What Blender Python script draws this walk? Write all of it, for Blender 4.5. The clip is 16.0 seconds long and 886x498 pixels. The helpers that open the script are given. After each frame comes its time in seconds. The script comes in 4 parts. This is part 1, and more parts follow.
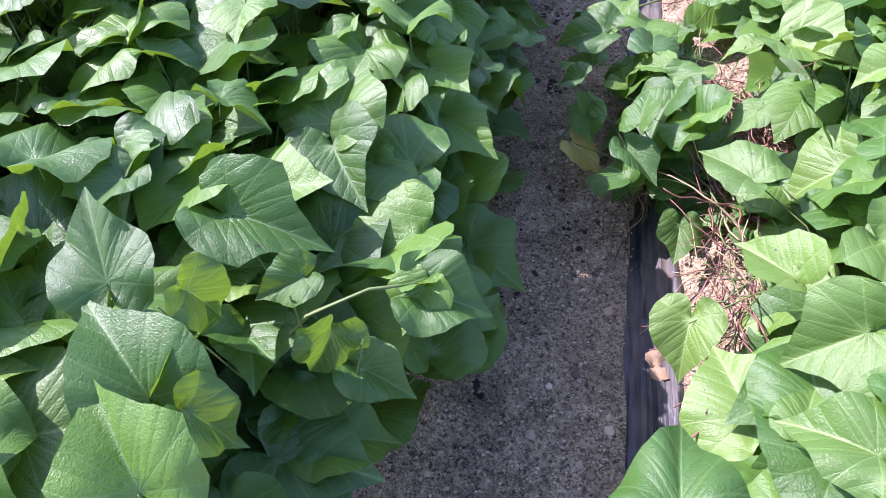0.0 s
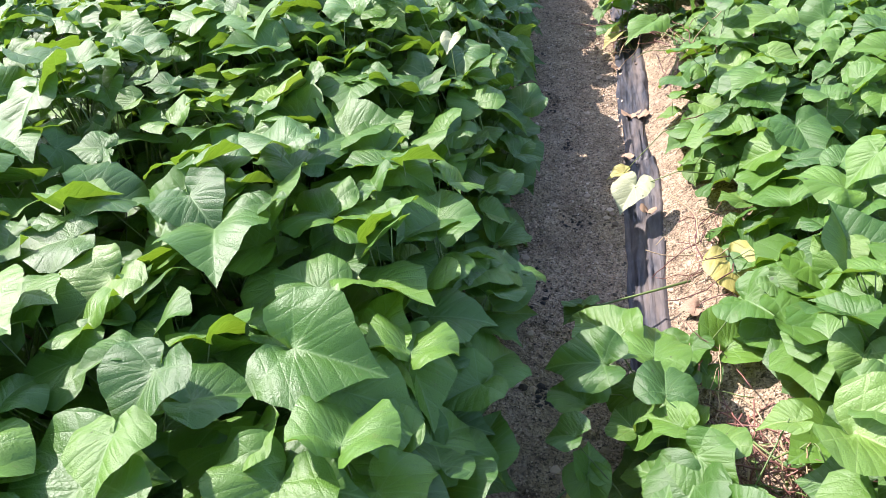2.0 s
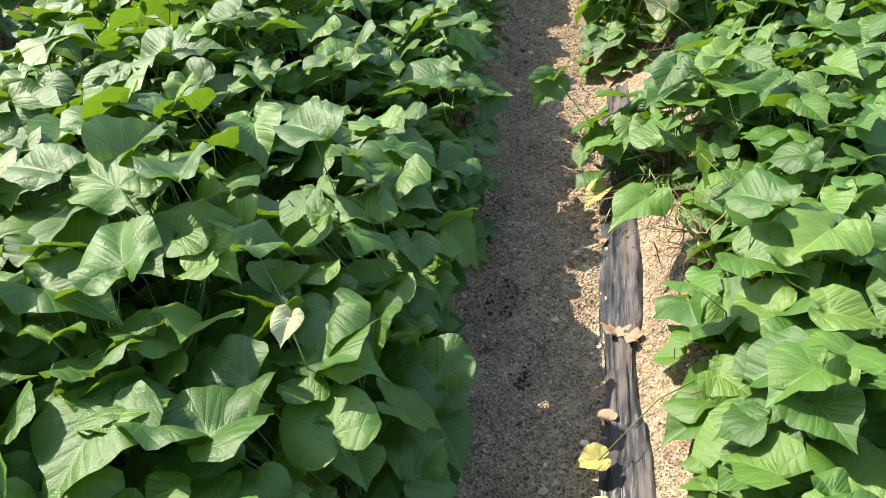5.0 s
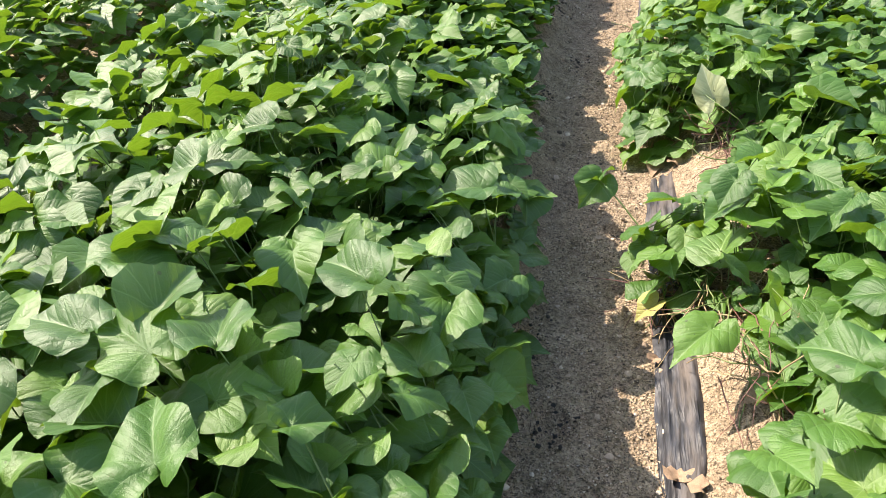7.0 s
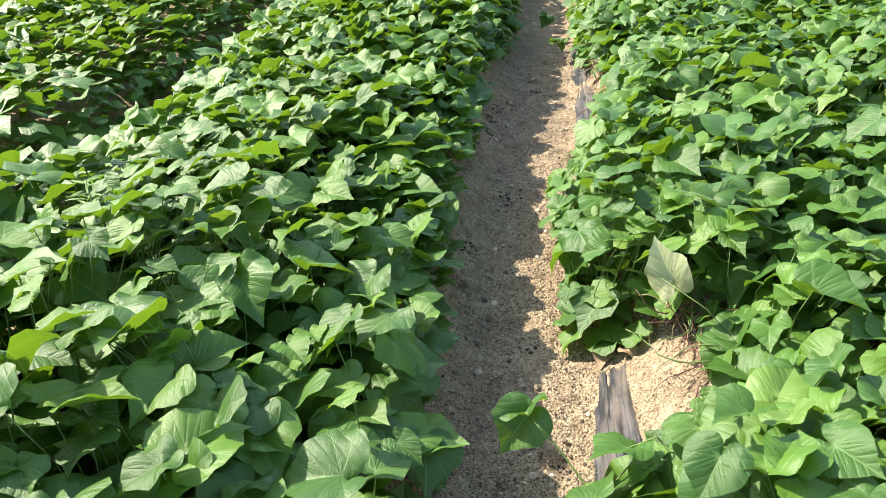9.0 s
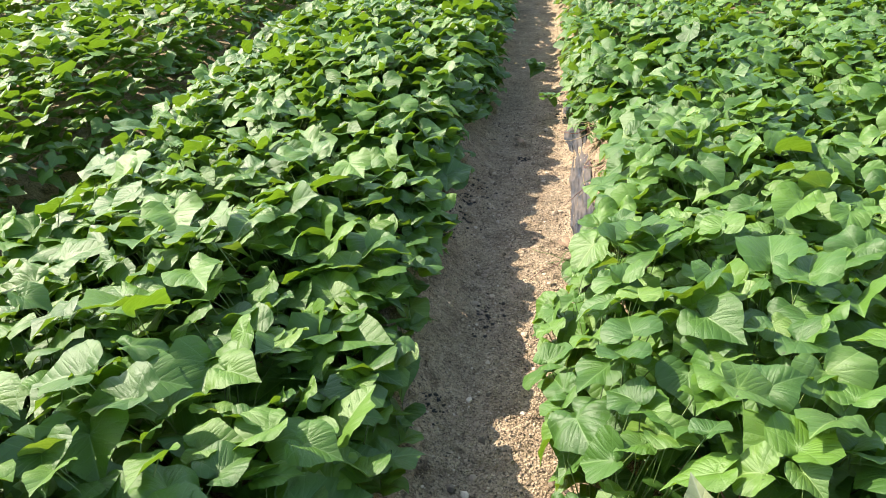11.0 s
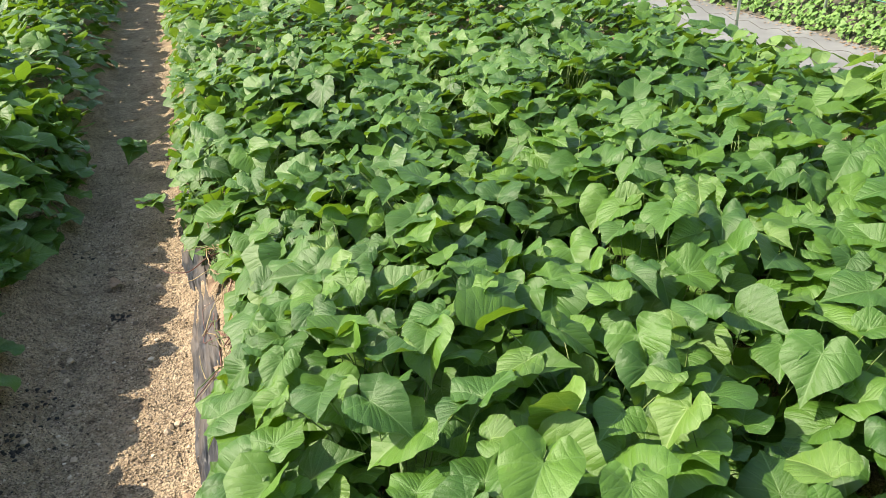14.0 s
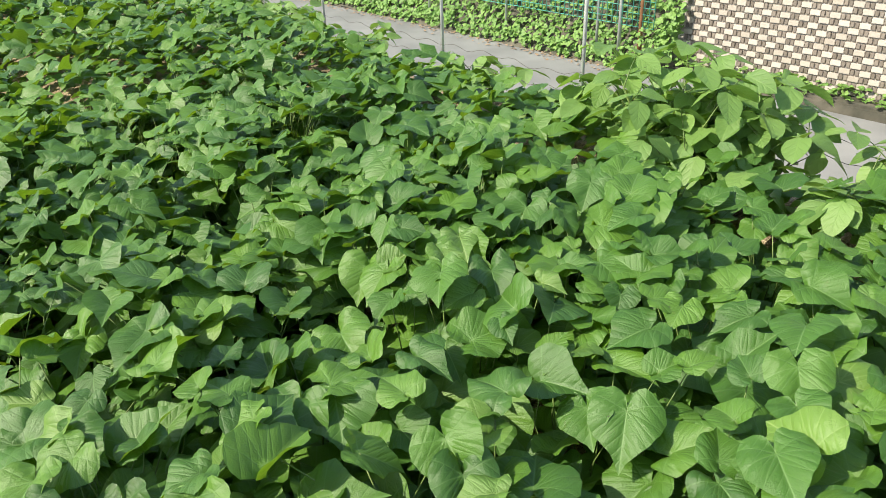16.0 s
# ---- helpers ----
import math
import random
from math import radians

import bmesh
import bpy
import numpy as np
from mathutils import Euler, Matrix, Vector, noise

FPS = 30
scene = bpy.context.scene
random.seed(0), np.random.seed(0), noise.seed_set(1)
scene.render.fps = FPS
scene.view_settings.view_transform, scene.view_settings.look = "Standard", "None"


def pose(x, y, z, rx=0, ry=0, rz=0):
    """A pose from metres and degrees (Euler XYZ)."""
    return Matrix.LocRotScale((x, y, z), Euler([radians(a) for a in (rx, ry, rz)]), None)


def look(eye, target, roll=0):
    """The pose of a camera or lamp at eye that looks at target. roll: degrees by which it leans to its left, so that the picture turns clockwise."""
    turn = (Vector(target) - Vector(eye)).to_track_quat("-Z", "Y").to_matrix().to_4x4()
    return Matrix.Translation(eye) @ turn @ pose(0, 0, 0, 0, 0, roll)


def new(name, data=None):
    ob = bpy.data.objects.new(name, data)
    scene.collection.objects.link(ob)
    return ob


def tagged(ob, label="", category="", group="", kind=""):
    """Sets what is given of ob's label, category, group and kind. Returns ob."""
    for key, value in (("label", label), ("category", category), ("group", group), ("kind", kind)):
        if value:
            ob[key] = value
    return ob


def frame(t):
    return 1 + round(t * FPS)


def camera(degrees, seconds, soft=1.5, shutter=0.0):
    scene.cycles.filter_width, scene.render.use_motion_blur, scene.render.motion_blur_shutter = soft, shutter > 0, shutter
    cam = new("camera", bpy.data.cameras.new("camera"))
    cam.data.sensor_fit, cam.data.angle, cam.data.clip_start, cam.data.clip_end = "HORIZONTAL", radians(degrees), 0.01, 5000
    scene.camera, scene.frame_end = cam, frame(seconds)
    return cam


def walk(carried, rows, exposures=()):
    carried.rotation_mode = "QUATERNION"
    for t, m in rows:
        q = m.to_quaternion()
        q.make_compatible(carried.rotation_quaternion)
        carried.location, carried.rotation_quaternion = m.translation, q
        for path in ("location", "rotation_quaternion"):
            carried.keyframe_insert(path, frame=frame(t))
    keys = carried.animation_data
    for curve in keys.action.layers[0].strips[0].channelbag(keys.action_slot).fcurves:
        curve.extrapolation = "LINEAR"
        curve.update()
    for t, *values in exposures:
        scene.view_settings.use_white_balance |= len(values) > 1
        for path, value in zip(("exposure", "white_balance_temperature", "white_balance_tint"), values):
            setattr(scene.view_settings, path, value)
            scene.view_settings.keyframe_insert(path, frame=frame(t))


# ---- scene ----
cam = camera(61.4, 16.0, soft=0.6)
METRES, EYE, TILT, LEAN, TURN = 5.25, 1.28, -49.5, 2.0, 9.0
ROWS = [
    (0.0, 0.0, 0.0, 0.0, 0.0, 0.0, -0.0),
    (0.5, 0.002, 0.0051, 0.0237, -0.18, 4.71, -0.03),
    (1.0, -0.006, 0.0148, 0.0489, -0.23, 7.82, 0.1),
    (1.5, -0.0073, 0.0355, 0.0688, -0.28, 9.3, 0.33),
    (2.0, 0.0128, 0.0616, 0.0924, -0.3, 9.91, 0.58),
    (2.5, 0.027, 0.0747, 0.1049, -0.51, 10.32, 0.8),
    (3.0, 0.0284, 0.0912, 0.1306, -0.63, 10.55, 0.98),
    (3.5, 0.0367, 0.1244, 0.1617, -0.55, 10.77, 1.06),
    (4.0, 0.0587, 0.1533, 0.1883, -0.27, 11.08, 0.88),
    (6.5, 0.0576, 0.2002, 0.2611, 1.88, 13.49, -1.4),
    (7.0, 0.0506, 0.1994, 0.2747, 1.59, 14.33, -1.19),
    (7.5, 0.0527, 0.2173, 0.2972, 0.48, 15.39, 0.02),
    (8.0, 0.0697, 0.2606, 0.3365, -0.59, 16.97, 1.27),
    (8.5, 0.0874, 0.2764, 0.3604, -0.85, 18.71, 1.67),
    (9.0, 0.0855, 0.2942, 0.3801, -0.85, 20.15, 1.74),
    (11.5, 0.1229, 0.4091, 0.525, -1.05, 21.53, 2.83),
    (12.0, 0.1405, 0.4434, 0.5562, -2.89, 21.49, 5.0),
    (12.5, 0.1632, 0.4644, 0.5801, -5.09, 21.11, 7.6),
    (13.0, 0.1682, 0.4871, 0.6092, -7.86, 20.86, 10.68),
    (13.5, 0.1789, 0.5077, 0.6484, -11.98, 19.56, 15.36),
    (14.0, 0.2144, 0.528, 0.6596, -18.18, 17.75, 21.63),
    (14.5, 0.2432, 0.5433, 0.6738, -25.19, 14.84, 27.68),
    (15.0, 0.2463, 0.5447, 0.6856, -31.4, 11.82, 32.26),
    (15.5, 0.2482, 0.5491, 0.6902, -35.72, 9.88, 35.13),
    (16.0, 0.2401, 0.5566, 0.7011, -37.57, 9.65, 36.28),
]
EXPOSURES = [(0.0, 1.5, 5880, 37), (1.5, 1.47, 5930, 30), (2.2, 1.52, 6700, 18), (3.0, 1.52, 7100, 14), (3.5, 1.36, 7200, 9), (4.0, 1.2, 7150, 6), (6.5, 1.35, 7400, 14), (7.5, 1.33, 7400, 11), (9.0, 1.4, 7350, 6), (12.5, 1.28, 7500, 11), (14.5, 0.99, 7600, 5), (16.0, 0.84, 7500, 2)]
walk(cam, [(t, pose(0, 0, EYE, TILT, LEAN, TURN) @ pose(METRES * x, METRES * y, METRES * z, 90 + pitch, roll, yaw)) for t, x, y, z, yaw, pitch, roll in ROWS], exposures=EXPOSURES)

# ---- world and sun ----
SUN_AZ, SUN_EL = 69.0, 43.5  # degrees left of straight ahead, and above the horizon
sun_way = Vector((-math.sin(radians(SUN_AZ)) * math.cos(radians(SUN_EL)), math.cos(radians(SUN_AZ)) * math.cos(radians(SUN_EL)), math.sin(radians(SUN_EL))))
world = bpy.data.worlds.new("sky")
scene.world = world
world.use_nodes = True
wn = world.node_tree.nodes
sky = wn.new("ShaderNodeTexSky")
sky.sky_type, sky.sun_disc = "NISHITA", False
sky.sun_elevation, sky.sun_rotation = radians(SUN_EL), radians(-SUN_AZ)
world.node_tree.links.new(sky.outputs[0], wn["Background"].inputs[0])
wn["Background"].inputs[1].default_value = 0.148
sun = new("sun", bpy.data.lights.new("sun", "SUN"))
sun.data.energy, sun.data.angle, sun.data.color = 4.0, radians(0.5), (1.0, 0.95, 0.88)
sun.matrix_world = look(sun_way * 30, (0, 0, 0))


# ---- materials ----


class Mat:
    """A node material with a principled surface and a few short helpers."""

    def __init__(self, name, rough=0.6, metal=0.0, spec=0.5):
        self.m = bpy.data.materials.new(name)
        self.m.use_nodes = True
        self.n, self.l = self.m.node_tree.nodes, self.m.node_tree.links
        self.p = self.n["Principled BSDF"]
        self.p.inputs["Roughness"].default_value = rough
        self.p.inputs["Metallic"].default_value = metal
        self.p.inputs["Specular IOR Level"].default_value = spec

    def node(self, kind, **sets):
        n = self.n.new("ShaderNode" + kind)
        for k, v in sets.items():
            setattr(n, k, v)
        return n

    def link(self, a, b):
        self.l.new(a, b)

    def put(self, sock, v):
        if hasattr(v, "links"):
            self.l.new(v, sock)
        else:
            sock.default_value = v

    def math(self, op, a, b=0.0, c=None):
        n = self.node("Math", operation=op)
        self.put(n.inputs[0], a)
        self.put(n.inputs[1], b)
        if c is not None:
            self.put(n.inputs[2], c)
        return n.outputs[0]

    def noise(self, scale, detail=3.0, coords="Object", rough=0.5, dist=0.0):
        n = self.node("TexNoise")
        n.inputs["Scale"].default_value, n.inputs["Detail"].default_value = scale, detail
        n.inputs["Roughness"].default_value, n.inputs["Distortion"].default_value = rough, dist
        if coords == "World":
            self.link(self.node("NewGeometry").outputs["Position"], n.inputs["Vector"])
        elif coords == "UV":
            self.link(self.node("UVMap").outputs[0], n.inputs["Vector"])
        elif not isinstance(coords, str):
            self.link(coords, n.inputs["Vector"])
        else:
            self.link(self.node("TexCoord").outputs[coords], n.inputs["Vector"])
        return n.outputs["Fac"]

    def ramp(self, fac, *stops):
        n = self.node("ValToRGB")
        e = n.color_ramp.elements
        while len(e) < len(stops):
            e.new(0.5)
        for el, (pos, col) in zip(e, stops):
            el.position, el.color = pos, (*col, 1)
        self.link(fac, n.inputs[0])
        return n.outputs[0]

    def mix(self, fac, a, b, blend="MIX"):
        n = self.node("Mix", data_type="RGBA", blend_type=blend)
        self.put(n.inputs[0], fac)
        for sock, v in ((n.inputs[6], a), (n.inputs[7], b)):
            self.put(sock, (*v, 1) if isinstance(v, tuple) else v)
        return n.outputs[2]

    def bump(self, height, strength, dist=0.01, under=None):
        n = self.node("Bump")
        n.inputs["Strength"].default_value, n.inputs["Distance"].default_value = strength, dist
        self.link(height, n.inputs["Height"])
        if under is not None:
            self.link(under, n.inputs["Normal"])
        return n.outputs[0]

    def colour(self, c):
        self.put(self.p.inputs["Base Color"], (*c, 1) if isinstance(c, tuple) else c)
        return self

    def normal(self, n):
        self.link(n, self.p.inputs["Normal"])
        return self


def leaf_material(name, dark, mid, light, vein, clear, shine, per_object, glow=0.25, side=4.6, palmate=True):
    """A leaf blade: UV runs across (u, centre 0) and along (v) the blade."""
    k = Mat(name, rough=shine, spec=0.6)
    if per_object:
        rnd = k.node("ObjectInfo").outputs["Random"]
    else:
        rnd = k.node("NewGeometry").outputs["Random Per Island"]
    sep = k.node("SeparateXYZ")
    k.link(k.node("UVMap").outputs[0], sep.inputs[0])
    u, v = sep.outputs[0], sep.outputs[1]
    au = k.math("ABSOLUTE", u)
    rib = k.math("MAXIMUM", k.math("SUBTRACT", 1.0, k.math("MULTIPLY", au, 45.0)), 0.0)
    far = k.math("SQRT", k.math("ADD", k.math("MULTIPLY", u, u), k.math("MULTIPLY", v, v)))
    turn = k.math("ARCTAN2", au, v)
    curve = k.math("MULTIPLY", k.math("POWER", au, 0.8), 0.95)
    saw = k.math("FRACT", k.math("MULTIPLY", k.math("SUBTRACT", v, curve), side))
    tri = k.math("ABSOLUTE", k.math("SUBTRACT", saw, 0.5))
    lat = k.math("MAXIMUM", k.math("SUBTRACT", 1.0, k.math("MULTIPLY", tri, 14.0)), 0.0)
    lat = k.math("MULTIPLY", lat, k.math("MAXIMUM", k.math("SUBTRACT", 1.0, k.math("MULTIPLY", au, 2.2)), 0.0))
    veins = k.math("MAXIMUM", k.math("MULTIPLY", rib, 0.9), k.math("MULTIPLY", lat, 0.42))
    near = k.math("MINIMUM", au, k.math("MULTIPLY", tri, 1.1 / side))
    if palmate:
        for ray in (0.62, 1.2, 1.9):
            gap = k.math("MULTIPLY", far, k.math("ABSOLUTE", k.math("SINE", k.math("SUBTRACT", turn, ray))))
            gap = k.math("ADD", gap, k.math("MULTIPLY", k.math("GREATER_THAN", k.math("ABSOLUTE", k.math("SUBTRACT", turn, ray)), 0.9), 1.0))
            line = k.math("MAXIMUM", k.math("SUBTRACT", 1.0, k.math("MULTIPLY", gap, 60.0)), 0.0)
            veins = k.math("MAXIMUM", veins, k.math("MULTIPLY", line, 0.42))
            near = k.math("MINIMUM", near, gap)
    quilt = k.math("POWER", k.math("MINIMUM", k.math("MULTIPLY", near, 12.0), 1.0), 0.6)
    base = k.ramp(rnd, (0.0, dark), (0.45, mid), (0.9, light), (1.0, light))
    shift = k.node("VectorMath", operation="ADD")
    k.link(k.node("UVMap").outputs[0], shift.inputs[0])
    comb = k.node("CombineXYZ")
    for i, f in enumerate((37.0, 91.0, 13.0)):
        k.link(k.math("MULTIPLY", rnd, f), comb.inputs[i])
    k.link(comb.outputs[0], shift.inputs[1])
    own = shift.outputs[0]
    blot = k.noise(5.0, 3.0, own)
    base = k.mix(k.math("MULTIPLY", blot, 0.5), base, mid)
    spots = k.noise(26.0, 2.0, own)
    spots = k.math("GREATER_THAN", k.math("MULTIPLY", spots, k.noise(3.0, 1.0, own)), 0.43)
    base = k.mix(k.math("MULTIPLY", spots, 0.25), base, (0.16, 0.13, 0.05))
    bite = k.node("TexVoronoi")
    bite.inputs["Scale"].default_value = 3.2
    k.link(own, bite.inputs["Vector"])
    rare = k.node("SeparateColor")
    k.link(bite.outputs["Color"], rare.inputs[0])
    hole = k.math("MULTIPLY", k.math("LESS_THAN", bite.outputs["Distance"], 0.1), k.math("LESS_THAN", rare.outputs[0], 0.12))
    base = k.mix(k.math("MULTIPLY", hole, 0.85), base, (0.03, 0.03, 0.015))
    col = k.mix(veins, base, vein)
    k.colour(col)
    puck = k.noise(24.0, 2.0, own)
    h = k.math("ADD", k.math("MULTIPLY", puck, 0.5), k.math("MULTIPLY", quilt, 0.55))
    nrm = k.bump(h, 0.34, 0.006)
    nrm = k.bump(k.noise(60.0, 3.0, own), 0.3, 0.004, nrm)
    k.normal(nrm)
    dusty = k.noise(7.0, 4.0, own)
    rough = k.math("ADD", shine - 0.15, k.math("MULTIPLY", dusty, 0.26))
    k.link(rough, k.p.inputs["Roughness"])
    tr = k.node("BsdfTranslucent")
    k.link(k.mix(0.55, col, clear), tr.inputs[0])
    k.link(nrm, tr.inputs["Normal"])
    mx = k.node("MixShader")
    mx.inputs[0].default_value = glow
    k.link(k.p.outputs[0], mx.inputs[1])
    k.link(tr.outputs[0], mx.inputs[2])
    k.link(mx.outputs[0], k.n["Material Output"].inputs[0])
    return k.m


POT = dict(dark=(0.034, 0.098, 0.020), mid=(0.064, 0.160, 0.025), light=(0.118, 0.242, 0.032), vein=(0.16, 0.28, 0.09), clear=(0.36, 0.60, 0.02))
M_LEAF = leaf_material("sweet_potato_leaf", shine=0.47, per_object=True, **POT)
# Lighter, yellower variant of the leaf, commonest along the right bed's edge.
M_LEAF_LIGHT = leaf_material("lighter_sweet_potato_leaf", shine=0.45, per_object=True, dark=(0.075, 0.165, 0.032), mid=(0.108, 0.212, 0.040), light=(0.155, 0.275, 0.05), vein=(0.28, 0.40, 0.13), clear=(0.45, 0.65, 0.03))
M_LEAF_FAR = leaf_material("sweet_potato_leaf_massed", shine=0.47, per_object=False, **POT)
M_LEAF_YELLOW = leaf_material("yellowed_leaf", dark=(0.46, 0.38, 0.09), mid=(0.48, 0.43, 0.13), light=(0.42, 0.44, 0.13), vein=(0.62, 0.56, 0.20), clear=(0.8, 0.6, 0.05), shine=0.5, per_object=True)
M_LEAF_PALE = leaf_material("pale_leaf_underside", dark=(0.36, 0.40, 0.20), mid=(0.40, 0.43, 0.24), light=(0.44, 0.46, 0.26), vein=(0.55, 0.58, 0.40), clear=(0.4, 0.5, 0.1), shine=0.55, per_object=True)
M_SOY = leaf_material("soybean_leaf", dark=(0.13, 0.24, 0.07), mid=(0.18, 0.31, 0.085), light=(0.24, 0.39, 0.11), vein=(0.20, 0.34, 0.09), clear=(0.34, 0.55, 0.04), shine=0.5, per_object=True, glow=0.35, side=4.5, palmate=False)
M_VINE = leaf_material("bank_vine_leaf", dark=(0.11, 0.23, 0.05), mid=(0.18, 0.33, 0.08), light=(0.26, 0.42, 0.11), vein=(0.18, 0.34, 0.10), clear=(0.25, 0.48, 0.03), shine=0.5, per_object=False, side=4.0, palmate=False)
M_WEED = leaf_material("weed_leaf", dark=(0.10, 0.22, 0.04), mid=(0.15, 0.29, 0.05), light=(0.19, 0.35, 0.06), vein=(0.2, 0.35, 0.1), clear=(0.3, 0.5, 0.03), shine=0.5, per_object=False, side=4.0, palmate=False)


def make_sand():
    """Coarse pale sand: mixed grains, crumbly lumps, damp patches, dark spots with painted shade."""
    k = Mat("sandy_soil", rough=0.95, spec=0.2)
    where = k.node("NewGeometry").outputs["Position"]
    big = k.noise(2.2, 5.0, "World")

    def grains(scale):
        vor = k.node("TexVoronoi")
        vor.inputs["Scale"].default_value = scale
        k.link(where, vor.inputs["Vector"])
        sep = k.node("SeparateColor")
        k.link(vor.outputs["Color"], sep.inputs[0])
        return vor.outputs["Distance"], sep.outputs[0]

    d_fine, c_fine = grains(330.0)
    d_big, c_big = grains(125.0)
    stops = (0.0, (0.05, 0.042, 0.036)), (0.16, (0.27, 0.21, 0.15)), (0.5, (0.55, 0.415, 0.28)), (1.0, (0.73, 0.59, 0.42))
    base = k.ramp(big, (0.3, (0.45, 0.335, 0.22)), (0.7, (0.57, 0.435, 0.295)))
    bits = k.mix(k.math("GREATER_THAN", k.noise(70.0, 2.0, "World"), 0.54), k.ramp(c_fine, *stops), k.ramp(c_big, *stops))
    lumps = k.noise(45.0, 4.0, "World", 0.6)
    # Darkens the low spots of the lumps: crevice shade put into the colour.
    shade = k.ramp(lumps, (0.35, (0.72, 0.71, 0.70)), (0.6, (1, 1, 1)))
    damp = k.ramp(k.noise(7.0, 6.0, "World", 0.65), (0.38, (1, 1, 1)), (0.64, (0.66, 0.64, 0.63)))
    # Dark soil patches that also stand in for shaded holes in the furrow.
    soil_and_hole_shade = k.ramp(k.noise(11.0, 5.0, "World", 0.7), (0.58, (1, 1, 1)), (0.70, (0.36, 0.34, 0.33)))
    col = k.mix(0.78, base, bits)
    for layer in (shade, damp, soil_and_hole_shade):
        col = k.mix(1.0, col, layer, "MULTIPLY")
    k.colour(col)
    n1 = k.bump(k.noise(24.0, 4.0, "World"), 0.9, 0.022)
    n2 = k.bump(lumps, 0.8, 0.012, n1)
    n3 = k.bump(d_big, 0.9, 0.008, n2)
    k.normal(k.bump(d_fine, 0.6, 0.003, n3))
    return k.m


def make_grain():
    k = Mat("coarse_sand_grain", rough=0.8, spec=0.3)
    rnd = k.node("NewGeometry").outputs["Random Per Island"]
    k.colour(k.ramp(rnd, (0.0, (0.06, 0.05, 0.04)), (0.35, (0.36, 0.27, 0.195)), (0.75, (0.58, 0.45, 0.325)), (1.0, (0.76, 0.65, 0.52))))
    return k.m


def make_film():
    k = Mat("black_mulch_film", rough=0.4, spec=0.4)
    geo = k.node("NewGeometry").outputs["Position"]
    mp = k.node("Mapping")
    mp.inputs["Scale"].default_value = (1.0, 0.06, 1.0)
    k.link(geo, mp.inputs[0])
    n = k.node("TexNoise")
    n.inputs["Scale"].default_value, n.inputs["Detail"].default_value = 90.0, 3.0
    k.link(mp.outputs[0], n.inputs["Vector"])
    mp2 = k.node("Mapping")
    mp2.inputs["Scale"].default_value = (1.0, 0.3, 1.0)
    k.link(geo, mp2.inputs[0])
    dust = k.noise(16.0, 5.0, mp2.outputs[0], 0.6)
    dusty = k.ramp(dust, (0.42, (0, 0, 0)), (0.72, (1, 1, 1)))
    # Fold shade and crest sheen are put into the colour, along the bump's pleats.
    pleat_shade = k.ramp(n.outputs[0], (0.38, (0.014, 0.015, 0.019)), (0.68, (0.055, 0.058, 0.07)))
    k.colour(k.mix(k.math("MULTIPLY", dusty, 0.55), pleat_shade, (0.25, 0.20, 0.165)))
    k.link(k.math("ADD", 0.42, k.math("MULTIPLY", dusty, 0.4)), k.p.inputs["Roughness"])
    k.normal(k.bump(n.outputs[0], 0.9, 0.006))
    return k.m


def make_plain(name, dark, light, rough=0.6, scale=8.0, bump=0.2, metal=0.0, coords="Object", fine=60.0):
    k = Mat(name, rough=rough, metal=metal)
    n = k.noise(scale, 5.0, coords)
    k.colour(k.ramp(n, (0.3, dark), (0.7, light)))
    k.normal(k.bump(k.noise(fine, 3.0, coords), bump, 0.004))
    return k.m


M_SAND, M_GRAIN, M_FILM = make_sand(), make_grain(), make_film()
M_PETIOLE = make_plain("green_petiole", (0.09, 0.15, 0.04), (0.17, 0.23, 0.065), 0.5, 12.0)
M_REDVINE = make_plain("reddish_purple_vine", (0.12, 0.05, 0.045), (0.27, 0.12, 0.09), 0.5, 14.0)
M_DRYVINE = make_plain("dry_tan_vine", (0.28, 0.19, 0.10), (0.48, 0.38, 0.22), 0.7, 14.0)
M_DEAD = make_plain("dead_brown_leaf", (0.24, 0.15, 0.09), (0.45, 0.31, 0.21), 0.8, 20.0)
M_WIRE = make_plain("dark_wire", (0.07, 0.065, 0.06), (0.14, 0.13, 0.12), 0.6, 30.0)
M_CRUMB = make_plain("dark_hollow_crumb", (0.018, 0.014, 0.011), (0.05, 0.04, 0.032), 0.85, 40.0)
M_CONCRETE = make_plain("road_concrete", (0.19, 0.19, 0.195), (0.265, 0.265, 0.27), 0.9, 1.6, 0.35, 0.0, "World", 90.0)
M_KERB = make_plain("stained_concrete", (0.05, 0.05, 0.038), (0.14, 0.125, 0.10), 0.9, 5.0, 0.5, 0.0, "World", 50.0)
M_STEEL = make_plain("galvanised_steel", (0.42, 0.43, 0.45), (0.60, 0.61, 0.63), 0.42, 20.0, 0.1, 0.35)
M_RUST = make_plain("rusty_steel", (0.22, 0.10, 0.05), (0.40, 0.20, 0.10), 0.8, 18.0, 0.4, 0.2)
M_WOODPOST = make_plain("dark_brown_post", (0.09, 0.05, 0.04), (0.17, 0.10, 0.08), 0.7, 16.0, 0.4)
M_NET = make_plain("green_plastic_net", (0.07, 0.36, 0.30), (0.13, 0.50, 0.43), 0.5, 10.0)
M_MORTAR = make_plain("grey_mortar", (0.28, 0.25, 0.23), (0.40, 0.37, 0.34), 0.95, 20.0, 0.5)


def brick_material(name, a, b, c):
    k = Mat(name, rough=0.75, spec=0.3)
    rnd = k.node("ObjectInfo").outputs["Random"]
    col = k.ramp(rnd, (0.0, a), (0.5, b), (1.0, c))
    k.colour(k.mix(k.math("MULTIPLY", k.noise(40.0, 4.0), 0.5), col, a))
    k.normal(k.bump(k.noise(120.0, 3.0), 0.3, 0.003))
    return k.m


